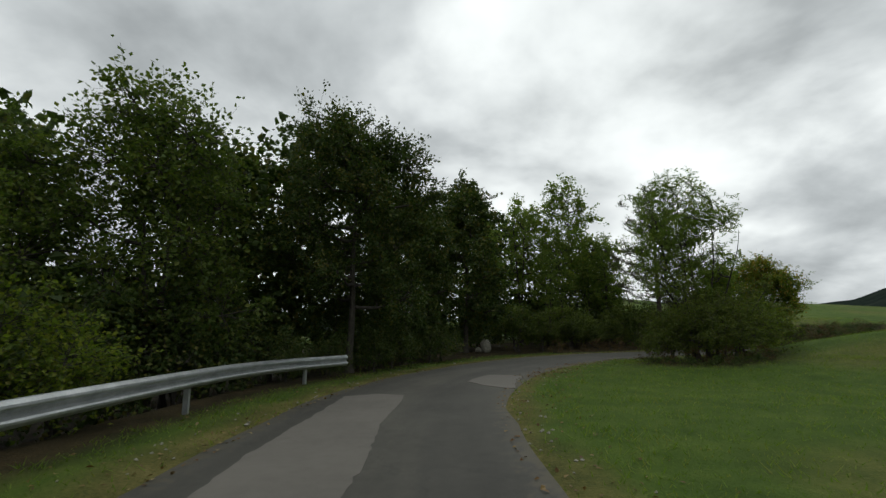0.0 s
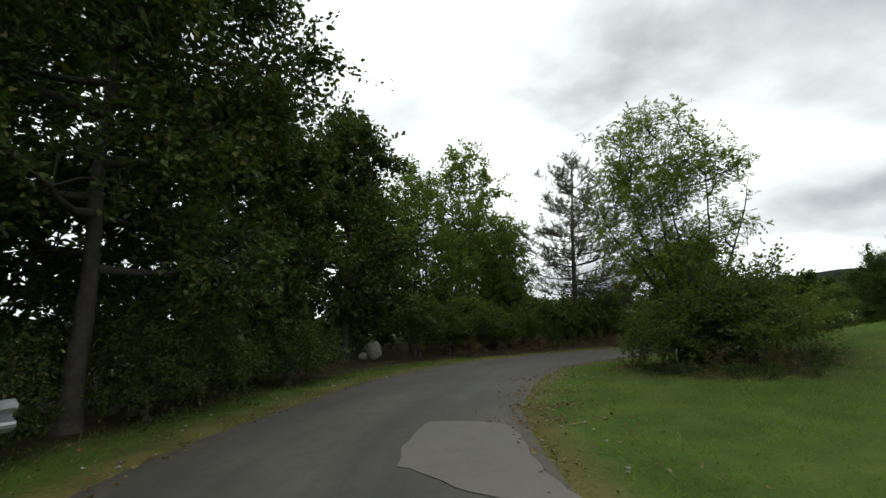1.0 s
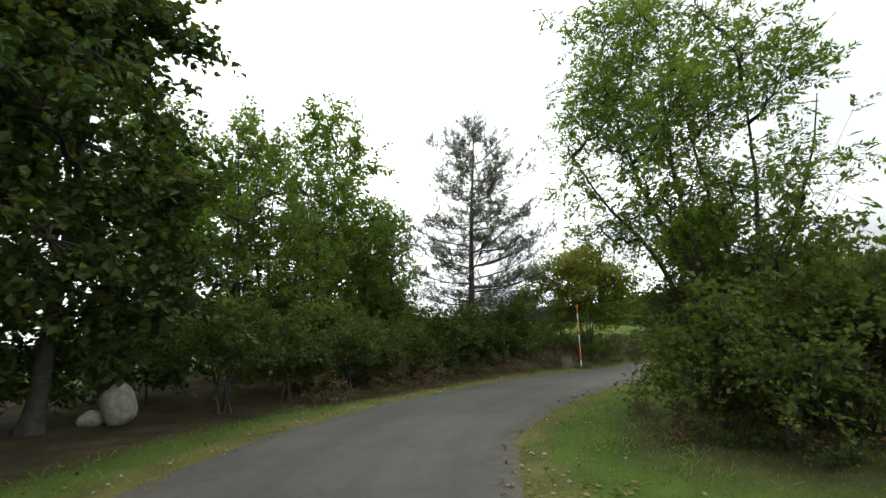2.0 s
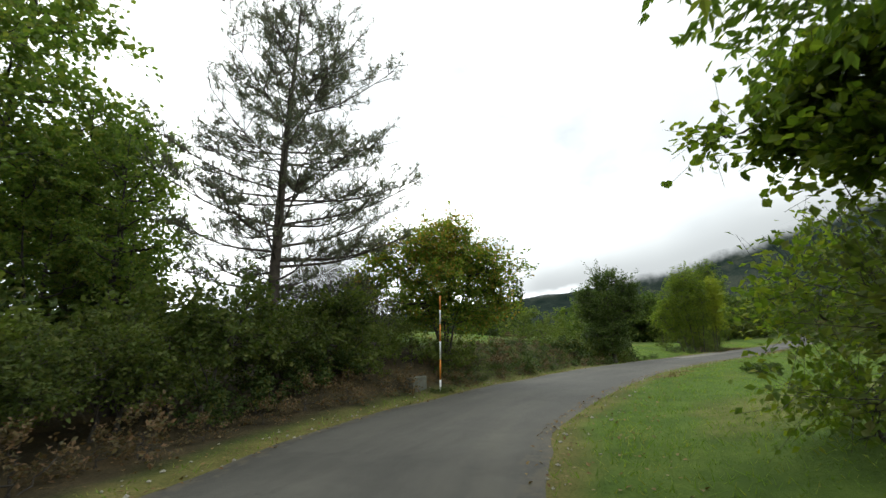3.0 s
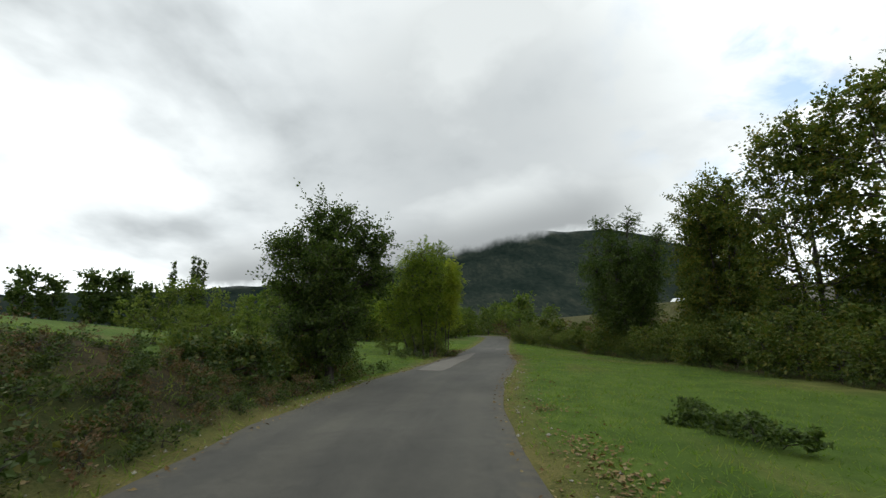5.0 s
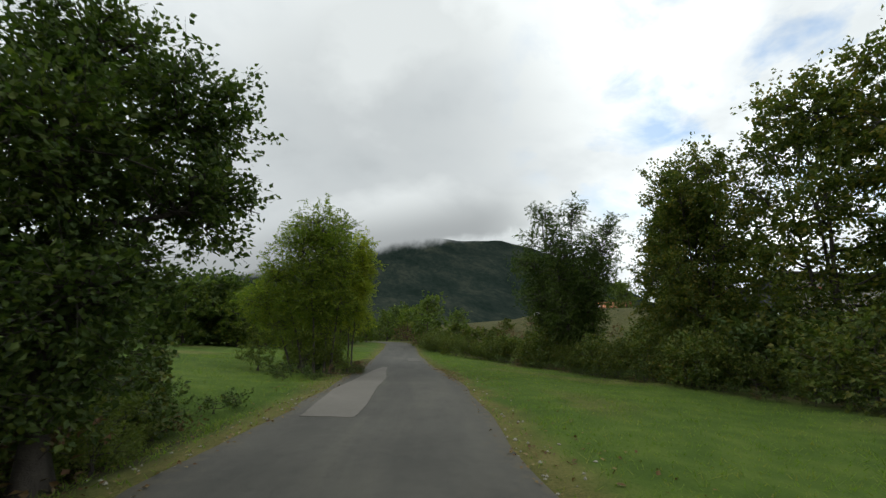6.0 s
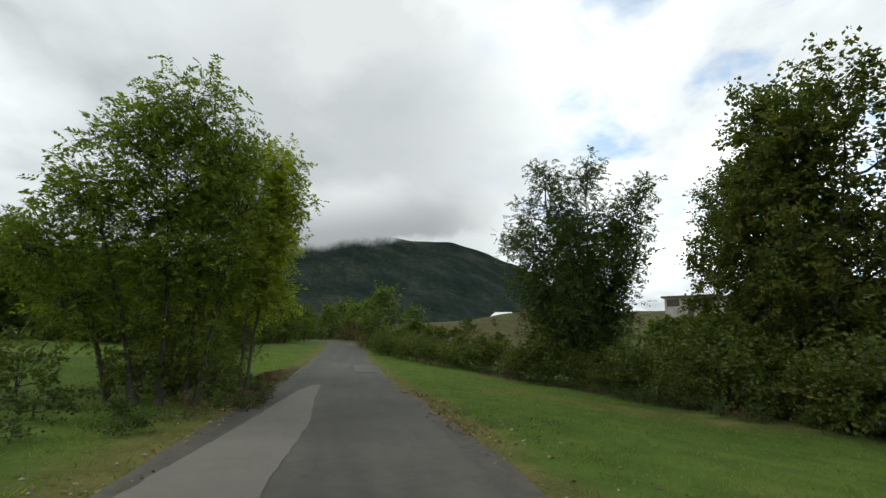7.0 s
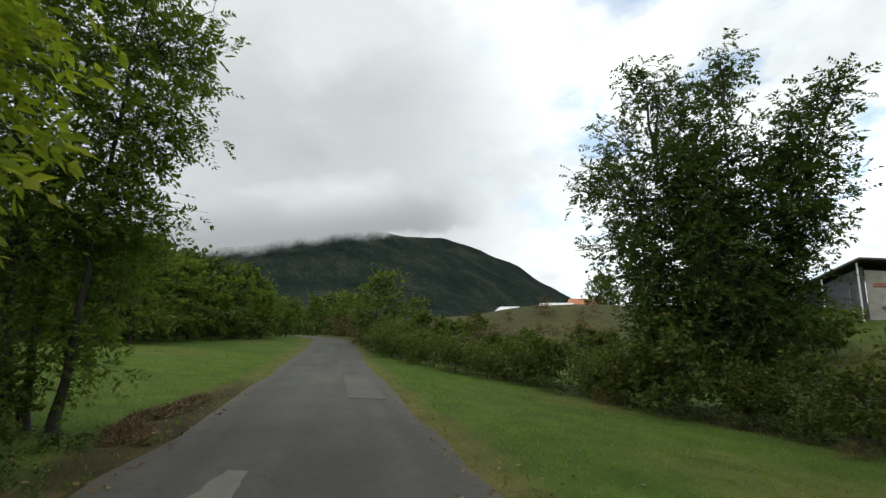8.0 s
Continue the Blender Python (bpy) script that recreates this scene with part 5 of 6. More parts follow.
set_out(olive, [(x, 12.15 + rng.uniform(-0.35, 0.35), rng.uniform(0, 360), rng.uniform(0.4, 0.75)) for x in np.arange(33, 64, 0.95)])
set_out(rust, [(x, 12.3 + rng.uniform(-0.3, 0.3), rng.uniform(0, 360), rng.uniform(0.3, 0.5)) for x in (41.2, 46.5, 51.8, 54.1, 58.0)])
# rough growth round the feet of the ashes
set_out(olive, [(47.2, 25.6, 0, 0.6), (48.1, 24.2, 70, 0.5), (48.8, 23.7, 140, 0.42), (50.6, 23.6, 210, 0.45), (51.6, 23.7, 280, 0.42), (52.6, 23.9, 350, 0.4), (47.0, 26.6, 60, 0.7), (46.2, 25.4, 120, 0.45), (50.0, 25.4, 190, 0.6), (53.6, 23.7, 250, 0.36), (45.6, 26.4, 310, 0.5)])
set_out(rust, [(48.4, 23.9, 30, 0.4), (47.4, 24.8, 130, 0.45), (51.2, 23.5, 230, 0.36), (49.6, 23.5, 320, 0.34)])

# trees further off
far_tree = make_plant("field_tree", 111, [stem(5.2, (0.2, 0.1))], full_crown(6.6, 2.4, 7, 11), LEAF_FIELD, BARK, 1700, 0.40, 0.30, 0.34, 0.13, "round green tree at the field edge", "tree", limbs=False, sprigs=False, at=(83.2, 12.0))
set_out(far_tree, [(92, 23.5, 20, 1.05), (87, 27, 80, 0.98), (82, 30, 140, 0.95), (97, 20.5, 200, 1.0), (78, 33, 260, 1.0), (89, 31, 320, 1.15), (94, 28, 50, 1.15), (100.5, 20.2, 110, 0.8), (112, 12.2, 170, 0.95), (136, 4.5, 230, 1.45),
                   (118, 15.5, 290, 0.9), (127, 16, 350, 1.0), (93.5, 5.0, 30, 0.75), (74, 36, 70, 1.0), (69, 40, 100, 1.0), (100, 26, 130, 1.2), (118, 21, 160, 1.2), (125, 26, 190, 1.3), (142, -2, 220, 1.4), (150, 4, 250, 1.4), (148, 24, 280, 1.3), (165, 12, 310, 1.5), (100, 8.5, 10, 0.6), (109, 6.5, 90, 0.7), (121, 4.5, 180, 0.8), (121.6, 12.1, 40, 0.75), (126, 13.5, 140, 0.9), (131, 2.5, 250, 0.9), (105.8, -32.4, 20, 1.05), (103.0, -32.0, 130, 0.9)])
edge_tree = make_plant("field_tree", 113, [stem(5.0, (0.2, 0.1)), stem(4.2, (-0.5, 0.3))], full_crown(6.4, 2.3, 23, 13), LEAF_EDGE, BARK, 3400, 0.29, 0.2, 0.26, 0.13, "rounded light green tree at the meadow's end", "tree", limbs=False, sprigs=False, at=(78.2, 27.6))
set_out(edge_tree, [(91, 51, 50, 1.0), (85.5, 46, 90, 0.95), (81, 41.5, 110, 0.95), (77.5, 36.5, 190, 0.9), (75.0, 31.8, 250, 0.85), (82.6, 25.2, 310, 0.9), (87.4, 22.4, 20, 0.8), (91.6, 20.2, 80, 0.7)])
MEADOW_END = smooth_line([(92, 51.5), (82, 41), (76, 33), (73.2, 28.6), (77, 26.2), (83, 23.2), (89, 20.3)], 1.9)
dark_tree = make_plant("field_tree", 112, [stem(6.0, (0.3, -0.2))], full_crown(7.4, 2.1, 19, 12), LEAF_OAK, BARK, 2500, 0.46, 0.34, 0.33, 0.14, "tall dark green tree at the field edge", "tree", limbs=False, sprigs=False, at=(90.5, 25.6))
set_out(dark_tree, [(84.5, 29.2, 60, 0.95), (95.5, 22.6, 150, 0.95), (79.5, 34.0, 230, 1.0), (106.5, 23.4, 310, 0.85), (130, 6.5, 20, 1.1), (97.5, 30, 100, 1.15), (121, 20, 200, 1.1), (140, 14, 280, 1.1), (86, 27.6, 30, 0.95), (89, 26.2, 120, 0.9), (81, 31.6, 200, 0.9), (76.5, 34.6, 310, 0.95), (93.5, 24.2, 70, 0.85), (72, 37.6, 170, 0.9)])
# dark clumps along the top of the far field
for k, (az, far, size) in enumerate([(51, 66, 0.72), (53, 66, 0.66), (56, 66, 0.82), (58, 66, 0.88), (60, 67, 0.74), (62, 68, 0.72), (64.5, 70, 0.76), (48, 72, 0.4), (67, 72, 0.6), (70, 66, 0.55), (72.5, 62, 0.6), (76, 58, 0.6)]):
    set_out(dark_tree if k < 8 else far_tree, [(19 + far * math.sin(radians(az)), 25 + far * math.cos(radians(az)), 40 * k, size)])

set_out(hedge_far, [(float(x), float(y), 77.0 * k, 0.95 + 0.25 * math.sin(k * 2.3)) for k, (x, y) in enumerate(MEADOW_END)])
# rusty bank and bushes where the lane tops the rise
set_out(rust, [(82.0, 12.7, 20, 1.6), (84.2, 12.2, 90, 1.8), (86.5, 11.8, 160, 1.7), (89.0, 11.3, 240, 1.9), (92.5, 10.9, 300, 2.0), (96.5, 11.0, 30, 2.2), (101.0, 11.6, 130, 2.4)])
set_out(edge_tree, [(101.6, 10.6, 10, 0.82), (97.4, 17.6, 100, 0.5), (106.5, 9.0, 200, 0.95)])

poplar = make_plant("poplar_tree", 121, [stem(17, (0.2, 0.1))], [(0, 0, 2.5 + 1.5 * k, 0.6 - 0.05 * abs(k - 3), 0.6 - 0.05 * abs(k - 3), 1.3) for k in range(10)],
                    LEAF_OAK, BARK, 3000, 0.32, 0.22, 0.24, 0.2, "tall narrow poplar on the skyline", "tree", limbs=False, sprigs=False, at=(142.3, 90.7))
set_out(poplar, [(149.1, 88.5, 70, 1.36), (149.6, 87.4, 140, 1.34), (150.3, 86.2, 210, 1.3), (142.6, 90.2, 30, 1.2)])


# ---- built things ----
def box(bm, size, m=Matrix()):
    """A box with slightly broken edges."""
    got = bmesh.ops.create_cube(bm, size=1.0, matrix=m @ Matrix.Diagonal((*size, 1)))
    edges = list({e for v in got["verts"] for e in v.link_edges})
    bmesh.ops.bevel(bm, geom=edges, offset=min(size) * 0.08, segments=1, affect="EDGES")


def boxed(name, size, m, mat, parent=None, label=""):
    bm = bmesh.new()
    box(bm, size)
    ob = part(name, bm, mat, parent, label)
    ob.matrix_basis = m
    return ob


def make_guardrail():
    ob = tagged(new("guardrail"), "galvanised steel crash barrier along the verge", "guardrail")
    line = smooth_line([(-4.1, -14), (-4.25, -8), (-4.4, -2), (-4.52, 3), (-4.58, 6.5), (-4.45, 9.4), (-4.0, 11.8), (-3.35, 13.2), (-3.0, 13.75)], 0.25)
    way = np.gradient(line, axis=0)
    way /= np.linalg.norm(way, axis=1)[:, None]
    right = np.stack([way[:, 1], -way[:, 0]], 1)
    prof = [(0.0, 0.155), (0.028, 0.148), (0.075, 0.105), (0.08, 0.075), (0.07, 0.05), (0.008, 0.018), (0.008, -0.018), (0.07, -0.05), (0.08, -0.075), (0.075, -0.105), (0.028, -0.148), (0.0, -0.155)]
    prof = prof + [(d - 0.006, z * 0.985) for d, z in prof[::-1]]
    rows = np.stack([np.c_[line + right * d, np.full(len(line), 0.60 + z) - 0.06 * ease(9, 13.7, line[:, 1])] for d, z in prof], 1)
    n, k = rows.shape[:2]
    i, j = np.meshgrid(np.arange(n - 1), np.arange(k), indexing="ij")
    l = (j + 1) % k
    f = np.stack([i * k + j, (i + 1) * k + j, (i + 1) * k + l, i * k + l], -1).reshape(-1, 4)
    part_np("beam", rows.reshape(-1, 3), f, STEEL, ob, smooth=False)
    for y in (-12, -8, -4, 0.2, 4.2, 8.2, 12.3):
        k = int(np.argmin(abs(line[:, 1] - y)))
        x0, y0 = line[k] - right[k] * 0.09
        low = ground_at(x0, y0)
        turn = math.degrees(math.atan2(way[k, 0], way[k, 1]))
        post = boxed("post", (0.10, 0.06, 0.66 - low + 0.25), pose(x0, y0, (0.66 + low - 0.25) / 2, 0, 0, -turn), STEEL, ob)
        bracket = boxed("bracket", (0.09, 0.05, 0.2), pose(*(line[k] - right[k] * 0.035), 0.6, 0, 0, -turn), STEEL, post)
        bm = bmesh.new()
        bmesh.ops.create_cone(bm, cap_ends=True, segments=8, radius1=0.02, radius2=0.014, depth=0.02)
        bolt = part("bolt", bm, STEEL, post)
        bolt.matrix_basis = pose(*(line[k] + right[k] * 0.018), 0.6 - 0.06 * float(ease(9, 13.7, line[k, 1])), 0, 90, -turn)
        for piece in (bracket, bolt):
            piece.matrix_parent_inverse = post.matrix_basis.inverted()


make_guardrail()


def make_pole(x, y):
    ob = tagged(new("snow_pole"), "leaning snow marker pole with orange and white bands", "marker pole")
    z = 0.0
    for k, length in enumerate((0.42, 0.58, 0.5, 0.5, 0.4, 0.42)):
        bm = bmesh.new()
        bmesh.ops.create_cone(bm, cap_ends=True, segments=14, radius1=0.026 - 0.001 * k, radius2=0.025 - 0.001 * k, depth=length, matrix=pose(0, 0, z + length / 2))
        part("band", bm, ORANGE if k % 2 else WHITE, ob, ("white painted band", "orange painted band")[k % 2], True)
        z += length
    ob.matrix_basis = pose(x, y, ground_at(x, y) - 0.08, 4.5, -3.5, 0)


make_pole(18.32, 28.79)


def lump(name, size, seed, mat, label, category, place, rough=0.18):
    """A rounded uneven stone."""
    bm = bmesh.new()
    bmesh.ops.create_icosphere(bm, subdivisions=3, radius=1.0)
    for v in bm.verts:
        q = v.co * 1.4 + Vector((seed, 0, 0))
        v.co *= 1 + rough * noise.noise(q) + 0.4 * rough * noise.noise(q * 3)
        v.co = Vector((v.co.x * size[0], v.co.y * size[1], v.co.z * size[2]))
    ob = part(name, bm, mat, None, "", True)
    ob.matrix_basis = place
    return tagged(ob, label, category)


stone_x, stone_y = 2.1, 26.0
lump("boulder", (0.30, 0.26, 0.42), 3, STONE, "pale standing stone at the wood's edge", "stone", pose(stone_x, stone_y, ground_at(stone_x, stone_y) + 0.34, 6, -10, 20))
lump("boulder", (0.26, 0.2, 0.16), 8, STONE, "grey stone beside the standing stone", "stone", pose(1.72, 26.15, ground_at(1.72, 26.15) + 0.1, 0, 10, 60))


def make_culvert(x, y):
    """A low concrete head wall by the pole."""
    bm = bmesh.new()
    box(bm, (0.85, 0.32, 0.46))
    bmesh.ops.subdivide_edges(bm, edges=bm.edges, cuts=3, use_grid_fill=True)
    for v in bm.verts:
        v.co += Vector(noise.noise_vector(v.co * 4)) * 0.018
    ob = part("culvert_wall", bm, CONCRETE)
    ob.matrix_basis = pose(x, y, ground_at(x, y) + 0.1, 0, 0, 12)
    tagged(ob, "weathered concrete culvert block beside the lane", "concrete block")


make_culvert(17.7, 29.2)
set_out(olive, [(18.25, 28.6, 0, 0.26), (18.5, 28.62, 120, 0.22), (17.95, 28.75, 240, 0.24)])
set_out(rust, [(17.2, 29.0, 40, 0.5), (17.9, 29.5, 140, 0.55), (18.9, 29.2, 250, 0.5), (16.6, 28.9, 330, 0.55), (19.6, 28.9, 80, 0.5)])


# ---- farm buildings on the rise ----
SHEET = plain("dark_grey_sheet", (0.045, 0.05, 0.055), (0.085, 0.09, 0.10), 1.5, 0.6, 0.2, 0.1, 0.01)
ROOF_SHEET = plain("dark_roof_sheet", (0.05, 0.045, 0.042), (0.11, 0.10, 0.09), 1.5, 0.7, 0, 0.2, 0.01)
PLASTER = plain("pale_plaster", (0.24, 0.225, 0.195), (0.38, 0.36, 0.32), 1.5, 0.9, 0, 0.2, 0.01)
RUST_RED = plain("rust_red_paint", (0.22, 0.08, 0.05), (0.34, 0.13, 0.08), 2, 0.8, 0, 0.1, 0.005)
TILE = plain("orange_roof_tile", (0.36, 0.13, 0.06), (0.52, 0.22, 0.11), 3, 0.85, 0, 0.4, 0.03)
TIMBER = plain("dark_timber", (0.03, 0.025, 0.02), (0.08, 0.065, 0.05), 4, 0.8, 0, 0.3, 0.01)
WHITE_SHEET = plain("white_roof_sheet", (0.6, 0.6, 0.6), (0.75, 0.75, 0.74), 2, 0.6, 0, 0.1, 0.01)


def make_barn():
    """Wide barn: its front runs from a low eave up to the ridge and down again."""
    ob = tagged(new("barn"), "grey sheet-clad farm barn with dark roof and white posts", "barn")
    wide, deep, low, ridge, eave2, apex = 13.0, 14.0, 2.2, 4.45, 3.2, 4.2

    def top(u):
        return low + (ridge - low) * u / apex if u < apex else ridge + (eave2 - ridge) * (u - apex) / (wide - apex)

    def wall(name, u0, u1, z0, mat, label="", drop=0.0):
        bm = bmesh.new()
        cuts = [u0] + ([apex] if u0 < apex < u1 else []) + [u1]
        pts = [(u0, z0), (u1, z0)] + [(u, top(u) - drop) for u in cuts[::-1]]
        front = [bm.verts.new((u, 0.0, z)) for u, z in pts]
        back = [bm.verts.new((u, 0.16, z)) for u, z in pts]
        bm.faces.new(front)
        bm.faces.new(back[::-1])
        for k in range(len(pts)):
            bm.faces.new([front[k], back[k], back[(k + 1) % len(pts)], front[(k + 1) % len(pts)]])
        bmesh.ops.recalc_face_normals(bm, faces=bm.faces)
        return part(name, bm, mat, ob, label)

    for k in range(9):
        wall("sheet", k * 0.48 + 0.004, k * 0.48 + 0.478, -0.6, SHEET, drop=0.55)
    front = wall("wall", 4.36, 12.9, -0.6, PLASTER, "pale rendered wall", 0.75)
    boxed("band", (7.6, 0.10, 0.28), pose(8.6, -0.04, 2.45), RUST_RED, front, "rust-red painted band")
    for u in (1.75, 4.0, 8.6):
        boxed("post", (0.12, 0.12, top(u) - 0.15 + 0.6), pose(u, -0.55, (top(u) - 0.15 - 0.6) / 2), WHITE, ob)
    boxed("side_wall", (0.2, deep, low + 0.3), pose(0.1, deep / 2, low / 2 - 0.35), SHEET, ob)
    boxed("side_wall", (0.2, deep, eave2 + 0.3), pose(wide - 0.1, deep / 2, eave2 / 2 - 0.35), PLASTER, ob)
    boxed("back_wall", (wide, 0.2, low + 0.5), pose(wide / 2, deep, low / 2 - 0.35), SHEET, ob)
    for u0, u1 in ((-0.5, apex), (apex, wide + 0.5)):
        z0, z1 = (low - 0.18, ridge) if u0 < 0 else (ridge, eave2 - 0.1)
        bm = bmesh.new()
        box(bm, (math.hypot(u1 - u0, z1 - z0), deep + 1.6, 0.13))
        slab = part("roof", bm, ROOF_SHEET, ob)
        slab.matrix_basis = pose((u0 + u1) / 2, deep / 2 - 0.2, (z0 + z1) / 2 + 0.06, 0, -math.degrees(math.atan2(z1 - z0, u1 - u0)), 0)
    # the front looks back towards the bend
    turn = math.degrees(math.atan2(-24.3 + 20.9, 62.0 - 70.1))
    x, y = 70.2, -20.9
    ob.matrix_basis = pose(x, y, 4.15, 0, 0, turn)


make_barn()


def make_house(name, x, y, z, turn, size, roof_mat, label, flat=False, openings=()):
    """A small building with a pitched or flat roof."""
    w, d, h = size
    ob = tagged(new(name), label, "house", "farm buildings")
    for u, v, a, b in ((0, -d / 2, w, 0.22), (0, d / 2, w, 0.22), (-w / 2, 0, 0.22, d - 0.23), (w / 2, 0, 0.22, d - 0.23)):
        boxed("wall", (a, b, h + 0.6), pose(u, v, h / 2 - 0.3), PLASTER, ob)
    if flat:
        boxed("roof", (w + 0.6, d + 0.6, 0.18), pose(0, 0, h + 0.09), roof_mat, ob)
    else:
        rise = d * 0.28
        for side in (-1, 1):
            boxed("roof", (w + 0.6, math.hypot(d / 2 + 0.35, rise), 0.14), pose(0, side * (d / 4 + 0.15), h + rise / 2 - 0.02, -side * math.degrees(math.atan2(rise, d / 2 + 0.3)), 0, 0), roof_mat, ob)
        for side in (-1, 1):
            bm = bmesh.new()
            a = [bm.verts.new((side * (w / 2 - 0.1), v, zz)) for v, zz in ((-d / 2, h), (d / 2, h), (0, h + rise * 0.92))]
            b = [bm.verts.new((side * (w / 2 - 0.3), v, zz)) for v, zz in ((-d / 2, h), (d / 2, h), (0, h + rise * 0.92))]
            bm.faces.new(a)
            bm.faces.new(b[::-1])
            for k in range(3):
                bm.faces.new([a[k], b[k], b[(k + 1) % 3], a[(k + 1) % 3]])
            bmesh.ops.recalc_face_normals(bm, faces=bm.faces)
            part("gable", bm, PLASTER, ob)
    for u, zc, a, b in openings:
        boxed("door", (a, 0.08, b), pose(u, -d / 2 - 0.1, zc), TIMBER, ob, "dark timber door")
    ob.matrix_basis = pose(x, y, z, 0, 0, turn)
    return ob


make_house("outbuilding", 70.6, -17.2, 3.5, 200, (4.6, 4.2, 2.7), ROOF_SHEET, "pale rendered outbuilding with dark openings", True, ((0.1, 1.15, 0.5, 2.3), (-1.5, 2.2, 1.2, 0.7)))


def house_beyond(x, y, ridge, turn, wide, deep, roof_mat, label):
    """A farm house past the crest of the field, its ridge at the given height."""
    z = ground_at(x, y)
    make_house("farm_house", x, y, z, turn, (wide, deep, max(1.5, ridge - z - deep * 0.28)), roof_mat, label)


house_beyond(115.4, -38.4, 9.5, 41, 6.5, 5.0, TILE, "rendered farm house with orange tiled roof")
house_beyond(118.2, -33.2, 8.5, 35, 6.0, 5.0, WHITE_SHEET, "low shed with white sheet roof")
house_beyond(123.4, -25.9, 7.3, 30, 3.6, 4.0, WHITE_SHEET, "small shed with white sheet roof")


# ---- low cloud on the mountain ----
def make_cloud_bank():
    m, t, p, co = material("low_cloud")
    at = t.nodes.new("ShaderNodeAttribute")
    at.attribute_name = "veil"
    puff = noise_of(t, co, 0.012, 7, 0.62)
    thick = calc(t, "ADD", at.outputs["Fac"], calc(t, "MULTIPLY", calc(t, "SUBTRACT", puff, 0.5), 0.9))
    fac = t.nodes.new("ShaderNodeMapRange")
    fac.interpolation_type = "SMOOTHSTEP"
    fac.inputs[1].default_value, fac.inputs[2].default_value = 0.30, 0.72
    t.links.new(thick, fac.inputs[0])
    edge = t.nodes.new("ShaderNodeAttribute")
    edge.attribute_name = "fade"
    glow = t.nodes.new("ShaderNodeEmission")
    glow.inputs[0].default_value, glow.inputs[1].default_value = (0.97, 0.985, 1.0, 1), 0.41
    clear, both = t.nodes.new("ShaderNodeBsdfTransparent"), t.nodes.new("ShaderNodeMixShader")
    t.links.new(calc(t, "MULTIPLY", fac.outputs[0], edge.outputs["Fac"]), both.inputs[0])
    t.links.new(clear.outputs[0], both.inputs[1])
    t.links.new(glow.outputs[0], both.inputs[2])
    t.links.new(both.outputs[0], t.nodes["Material Output"].inputs[0])
    az = np.linspace(58, 121, 90)
    base = np.interp(az, [58, 70, 82, 89, 95, 102, 106, 110, 114, 121], [5.0, 6.0, 6.9, 8.8, 10.2, 11.6, 12.45, 12.9, 13.4, 13.8])
    up = np.linspace(-2.2, 7.5, 30)
    A, U = np.meshgrid(az, up, indexing="ij")
    E = (base[:, None] + U) * radians(1)
    R = 1180
    v = np.stack([40 + R * np.sin(A * radians(1)), 25 + R * np.cos(A * radians(1)), R * np.tan(E)], -1).reshape(-1, 3)
    n, k = A.shape
    i, j = np.meshgrid(np.arange(n - 1), np.arange(k - 1), indexing="ij")
    f = np.stack([i * k + j, (i + 1) * k + j, (i + 1) * k + j + 1, i * k + j + 1], -1).reshape(-1, 4)
    ob = part_np("cloud_backdrop", v, f, m)
    dens = np.clip(0.5 + U / 3.2, 0, 1.3)
    fade = ease(58, 68, A) * (1 - ease(110, 121, A)) * (1 - ease(0.8, 7.2, U))
    for name, values in (("veil", dens), ("fade", fade)):
        layer = ob.data.attributes.new(name, "FLOAT", "POINT")
        layer.data.foreach_set("value", values.astype(np.float32).ravel())
    ob.visible_shadow = False
    tagged(ob, "grey low cloud lying on the mountain", "cloud", kind="structure")


make_cloud_bank()


# ---- grass, litter and pebbles ----
def scatter(n, seed, m0, m1, lo, hi):
    """Places beside the lane: metres along it and off its edge, denser near the edge."""
    rng = np.random.default_rng(seed)
    k = START + (rng.uniform(m0, m1, n) * 2).astype(int)
    side = np.where(rng.uniform(0, 1, n) < 0.5, -1, 1)
    off = half_at(LINE[k, 0]) + lo + (hi - lo) * rng.uniform(0, 1, n) ** 1.7
    along = rng.uniform(-0.3, 0.3, n)
    x = LINE[k, 0] - LINE_WAY[k, 1] * off * side + LINE_WAY[k, 0] * along
    y = LINE[k, 1] + LINE_WAY[k, 0] * off * side + LINE_WAY[k, 1] * along
    d = beside_road(x, y)
    good = np.abs(d) > half_at(x) + lo - 0.05
    return rng, x[good], y[good], d[good]


def make_grass():
    rng, x, y, d = scatter(160000, 7, -2, 92, 0.02, 9.0)
    shade = (rng.uniform(0, 1, len(x)) < 0.85 * (1 - ease(0.3, 1.0, np.abs(d) - half_at(x)))) | (d > 0) & (x < 16) & (np.abs(d) > HALF + 1.7) | (d > 0) & (x > 6) & (x < 22) & (y > 14) & (np.abs(d) > HALF + 0.55)
    x, y, d = x[~shade], y[~shade], d[~shade]
    z = land(x, y, d)
    n = len(x)
    tall = rng.uniform(0.025, 0.065, n) * (0.75 + 0.9 * ease(-0.1, 0.7, wave(x, y, 0.45, 3) + 0.6 * wave(x, y, 1.7, 6))) * np.where((d > 0) & (x > 15) & (x < 40), 1.5, 1)
    turn, lean = rng.uniform(0, 2 * np.pi, n), rng.normal(0, 1.0, (n, 2))
    w = rng.uniform(0.006, 0.012, n)
    a = np.c_[x - np.cos(turn) * w, y - np.sin(turn) * w, z - 0.01]
    b = np.c_[x + np.cos(turn) * w, y + np.sin(turn) * w, z - 0.01]
    c = np.c_[x + lean[:, 0] * tall, y + lean[:, 1] * tall, z + tall]
    v = np.stack([a, b, c], 1).reshape(-1, 3)
    tagged(part_np("grass", v, np.arange(3 * n).reshape(-1, 3), GRASS_BLADE, smooth=False), "short green verge grass along the lane", "grass", kind="stuff")


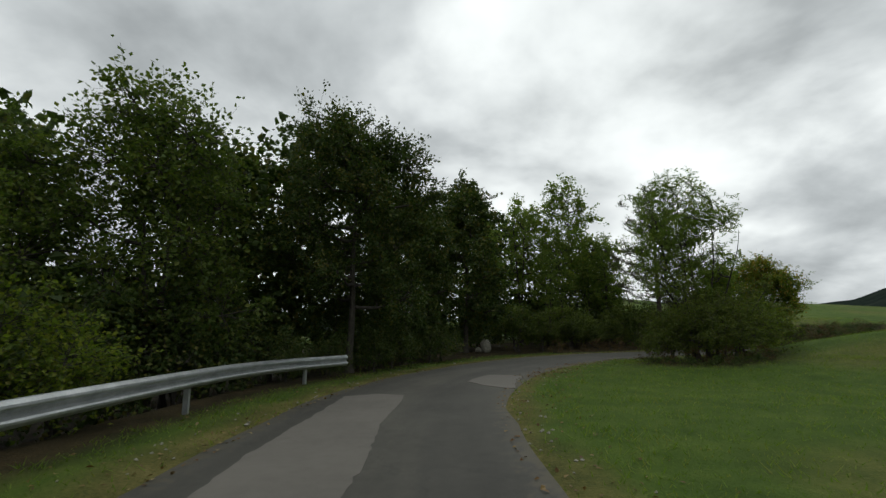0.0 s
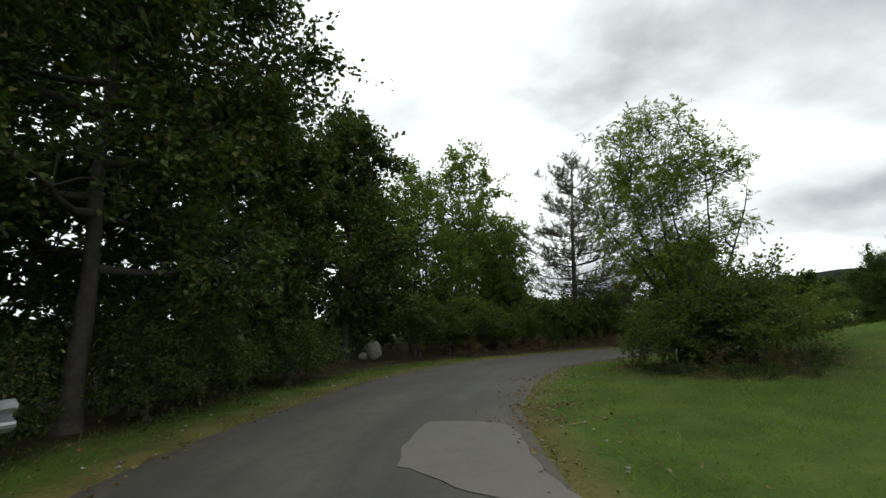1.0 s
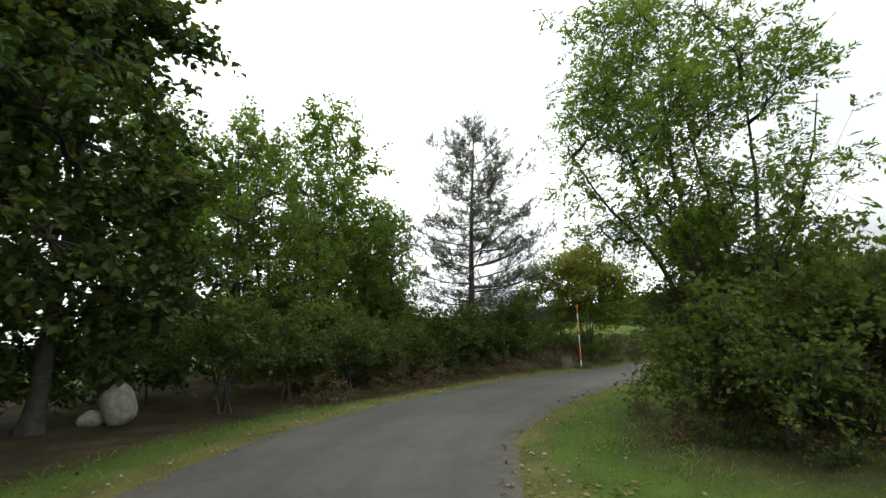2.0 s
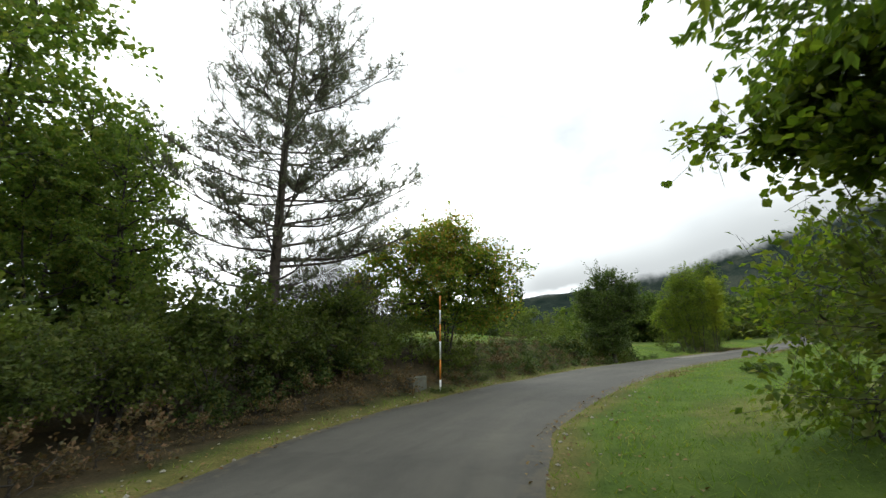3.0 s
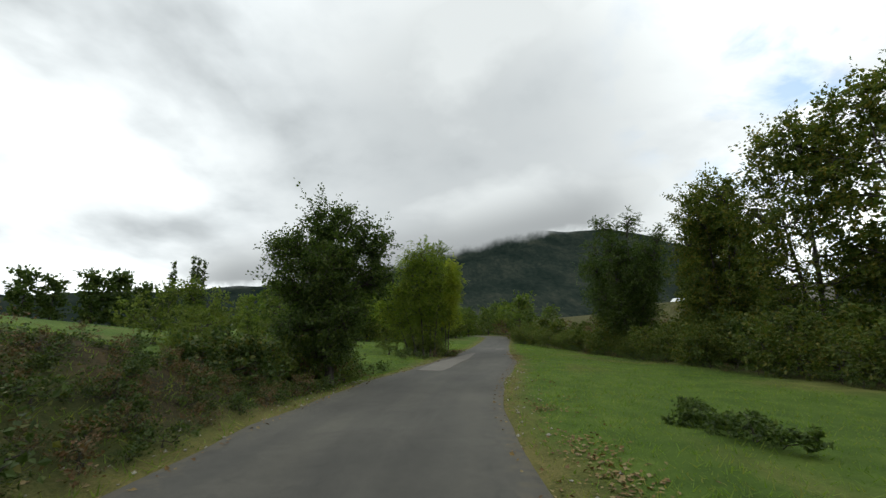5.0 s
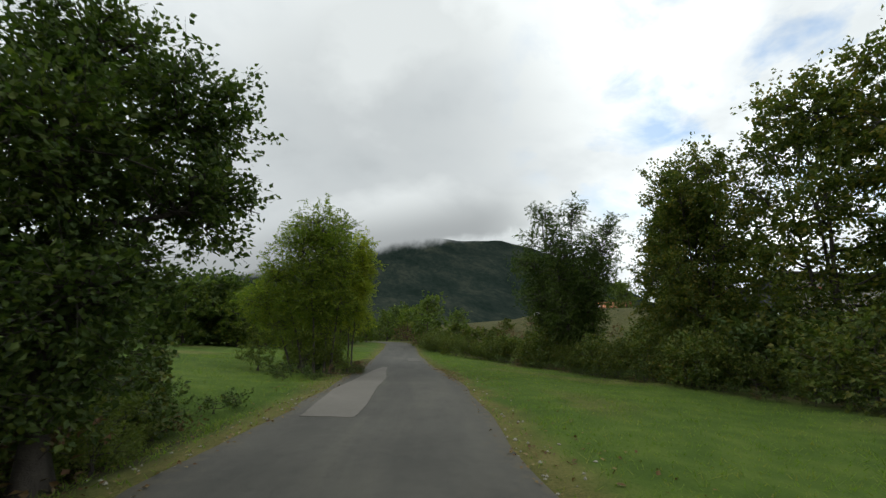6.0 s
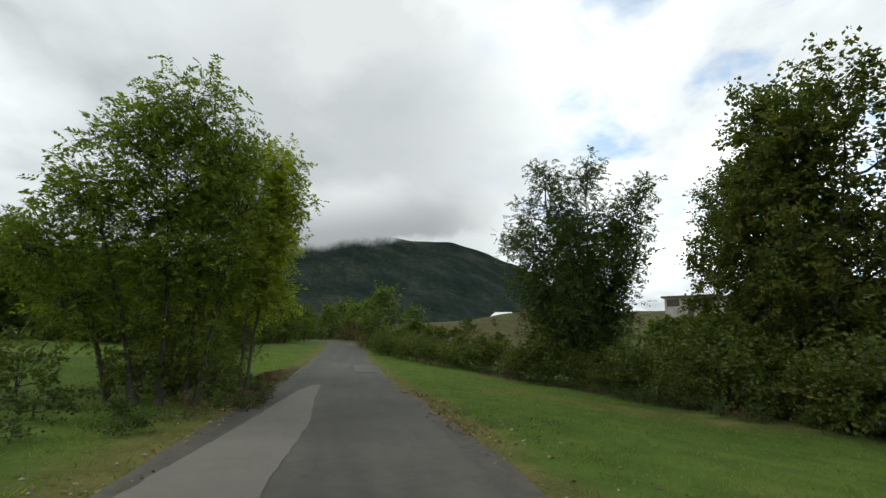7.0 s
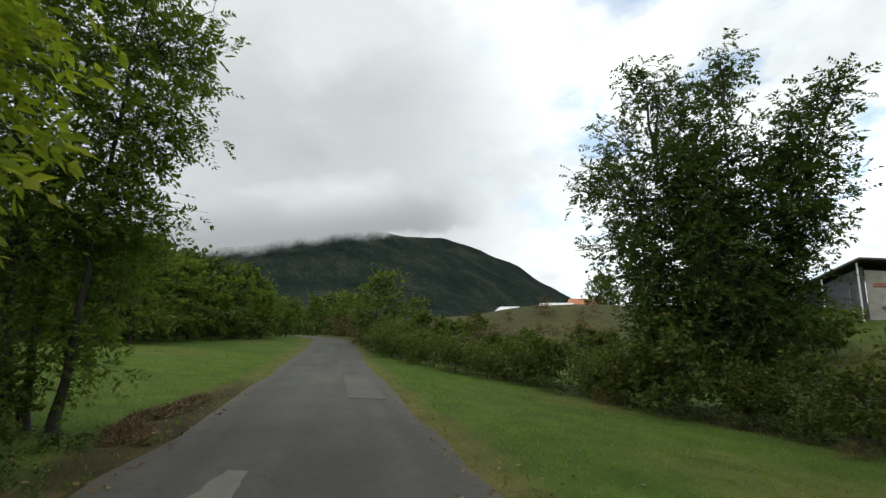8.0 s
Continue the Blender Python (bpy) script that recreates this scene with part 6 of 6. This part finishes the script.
def make_litter():
    rng, x, y, d = scatter(3600, 8, -2, 80, -0.25, 1.5)
    heaps = [(24.6, 23.9), (25.4, 23.75), (26.3, 23.7), (27.3, 23.55), (2.85, 13.9), (3.3, 14.9), (3.9, 16.2), (5.0, 18.1), (45.5, 20.6), (47.0, 20.25), (48.4, 20.0), (50.0, 19.9), (30.2, 23.3)]
    hx, hy = np.array(heaps)[rng.integers(0, len(heaps), 1500)].T
    x, y = np.r_[x, hx + rng.normal(0, 0.45, 1500)], np.r_[y, hy + rng.normal(0, 0.2, 1500)]
    d = beside_road(x, y)
    z = np.maximum(land(x, y, d), np.where(np.abs(d) < half_at(x), 0.0, -9)) + 0.015
    way = rng.normal(0, 1, (len(x), 3)) * (1, 1, 0.25)
    v, f = leaves(rng, np.c_[x, y, z], way, 0.065, 0.045, 2.0)
    tagged(part_np("fallen_leaves", v, f, FALLEN, smooth=False), "scattered brown fallen leaves on the verges", "leaves", kind="stuff")


def make_pebbles():
    rng, x, y, d = scatter(700, 9, -2, 70, -0.12, 0.8)
    z = land(x, y, d)
    v0 = np.array([(1, 0, 0), (-1, 0, 0), (0, 1, 0), (0, -1, 0), (0, 0, 0.7), (0, 0, -0.7)], float)
    f0 = np.array([(0, 2, 4), (2, 1, 4), (1, 3, 4), (3, 0, 4), (2, 0, 5), (1, 2, 5), (3, 1, 5), (0, 3, 5)])
    size = rng.uniform(0.012, 0.04, (len(x), 1, 1))
    v = v0[None] * size * rng.uniform(0.6, 1.3, (len(x), 6, 3)) + np.c_[x, y, z + 0.008][:, None]
    f = (f0[None] + 6 * np.arange(len(x))[:, None, None]).reshape(-1, 3)
    tagged(part_np("pebbles", v.reshape(-1, 3), f, STONE, smooth=False), "pale pebbles along the broken asphalt edge", "pebbles", kind="stuff")


def make_heap(x, y, turn, size):
    """A low heap of dead cut grass: a lumpy mound under loose strands."""
    rng = np.random.default_rng(19)
    ob = tagged(new("grass_heap"), "low heap of brown cut grass beside the lane", "grass heap")
    n = 6500
    u, v = rng.uniform(-1, 1, (2, n))
    keep = u * u + v * v + 0.55 * np.sin(u * 7 + turn) * np.sin(v * 5 + u * 3) < 0.75
    u, v = u[keep], v[keep]
    z = size[2] * np.clip(1 - u * u - v * v, 0.02, 1) ** 0.7 * (0.75 + 0.35 * np.sin(u * 5 + 1) * np.cos(v * 4))
    centres = np.c_[u * size[0], v * size[1], z + rng.uniform(0, 0.03, len(u))]
    ways = np.c_[rng.normal(0, 1, (len(u), 2)), rng.normal(0, 0.35, len(u))]
    heap = part_np("straw", *leaves(rng, centres, ways, 0.2, 0.014, 1.0), STRAW, ob, smooth=False)
    tagged(heap, kind="stuff")
    bm = bmesh.new()
    bmesh.ops.create_icosphere(bm, subdivisions=4, radius=1.0)
    for w in bm.verts:
        k = 0.72 + 0.4 * noise.noise(w.co * 2.5)
        w.co = Vector((w.co.x * size[0] * k, w.co.y * size[1] * k, w.co.z * size[2] * k * 0.5))
    part("mound", bm, DEAD_GRASS, ob, "", True)
    ob.matrix_basis = pose(x, y, ground_at(x, y) - 0.02, 0, 0, turn)


STRAW = leaf_material("dead_grass_strand", [(0.05, 0.032, 0.014), (0.095, 0.060, 0.024), (0.15, 0.098, 0.042), (0.24, 0.18, 0.085)], 0.1)
DEAD_GRASS = plain("matted_dead_grass", (0.04, 0.026, 0.012), (0.12, 0.075, 0.03), 7, 0.95, 0, 0.8, 0.03)
make_heap(55.9, 23.15, -20, (1.0, 0.32, 0.08))
make_heap(54.5, 23.3, 10, (0.8, 0.3, 0.06))
make_heap(57.4, 22.75, -12, (0.9, 0.24, 0.05))
make_grass()
make_litter()
make_pebbles()
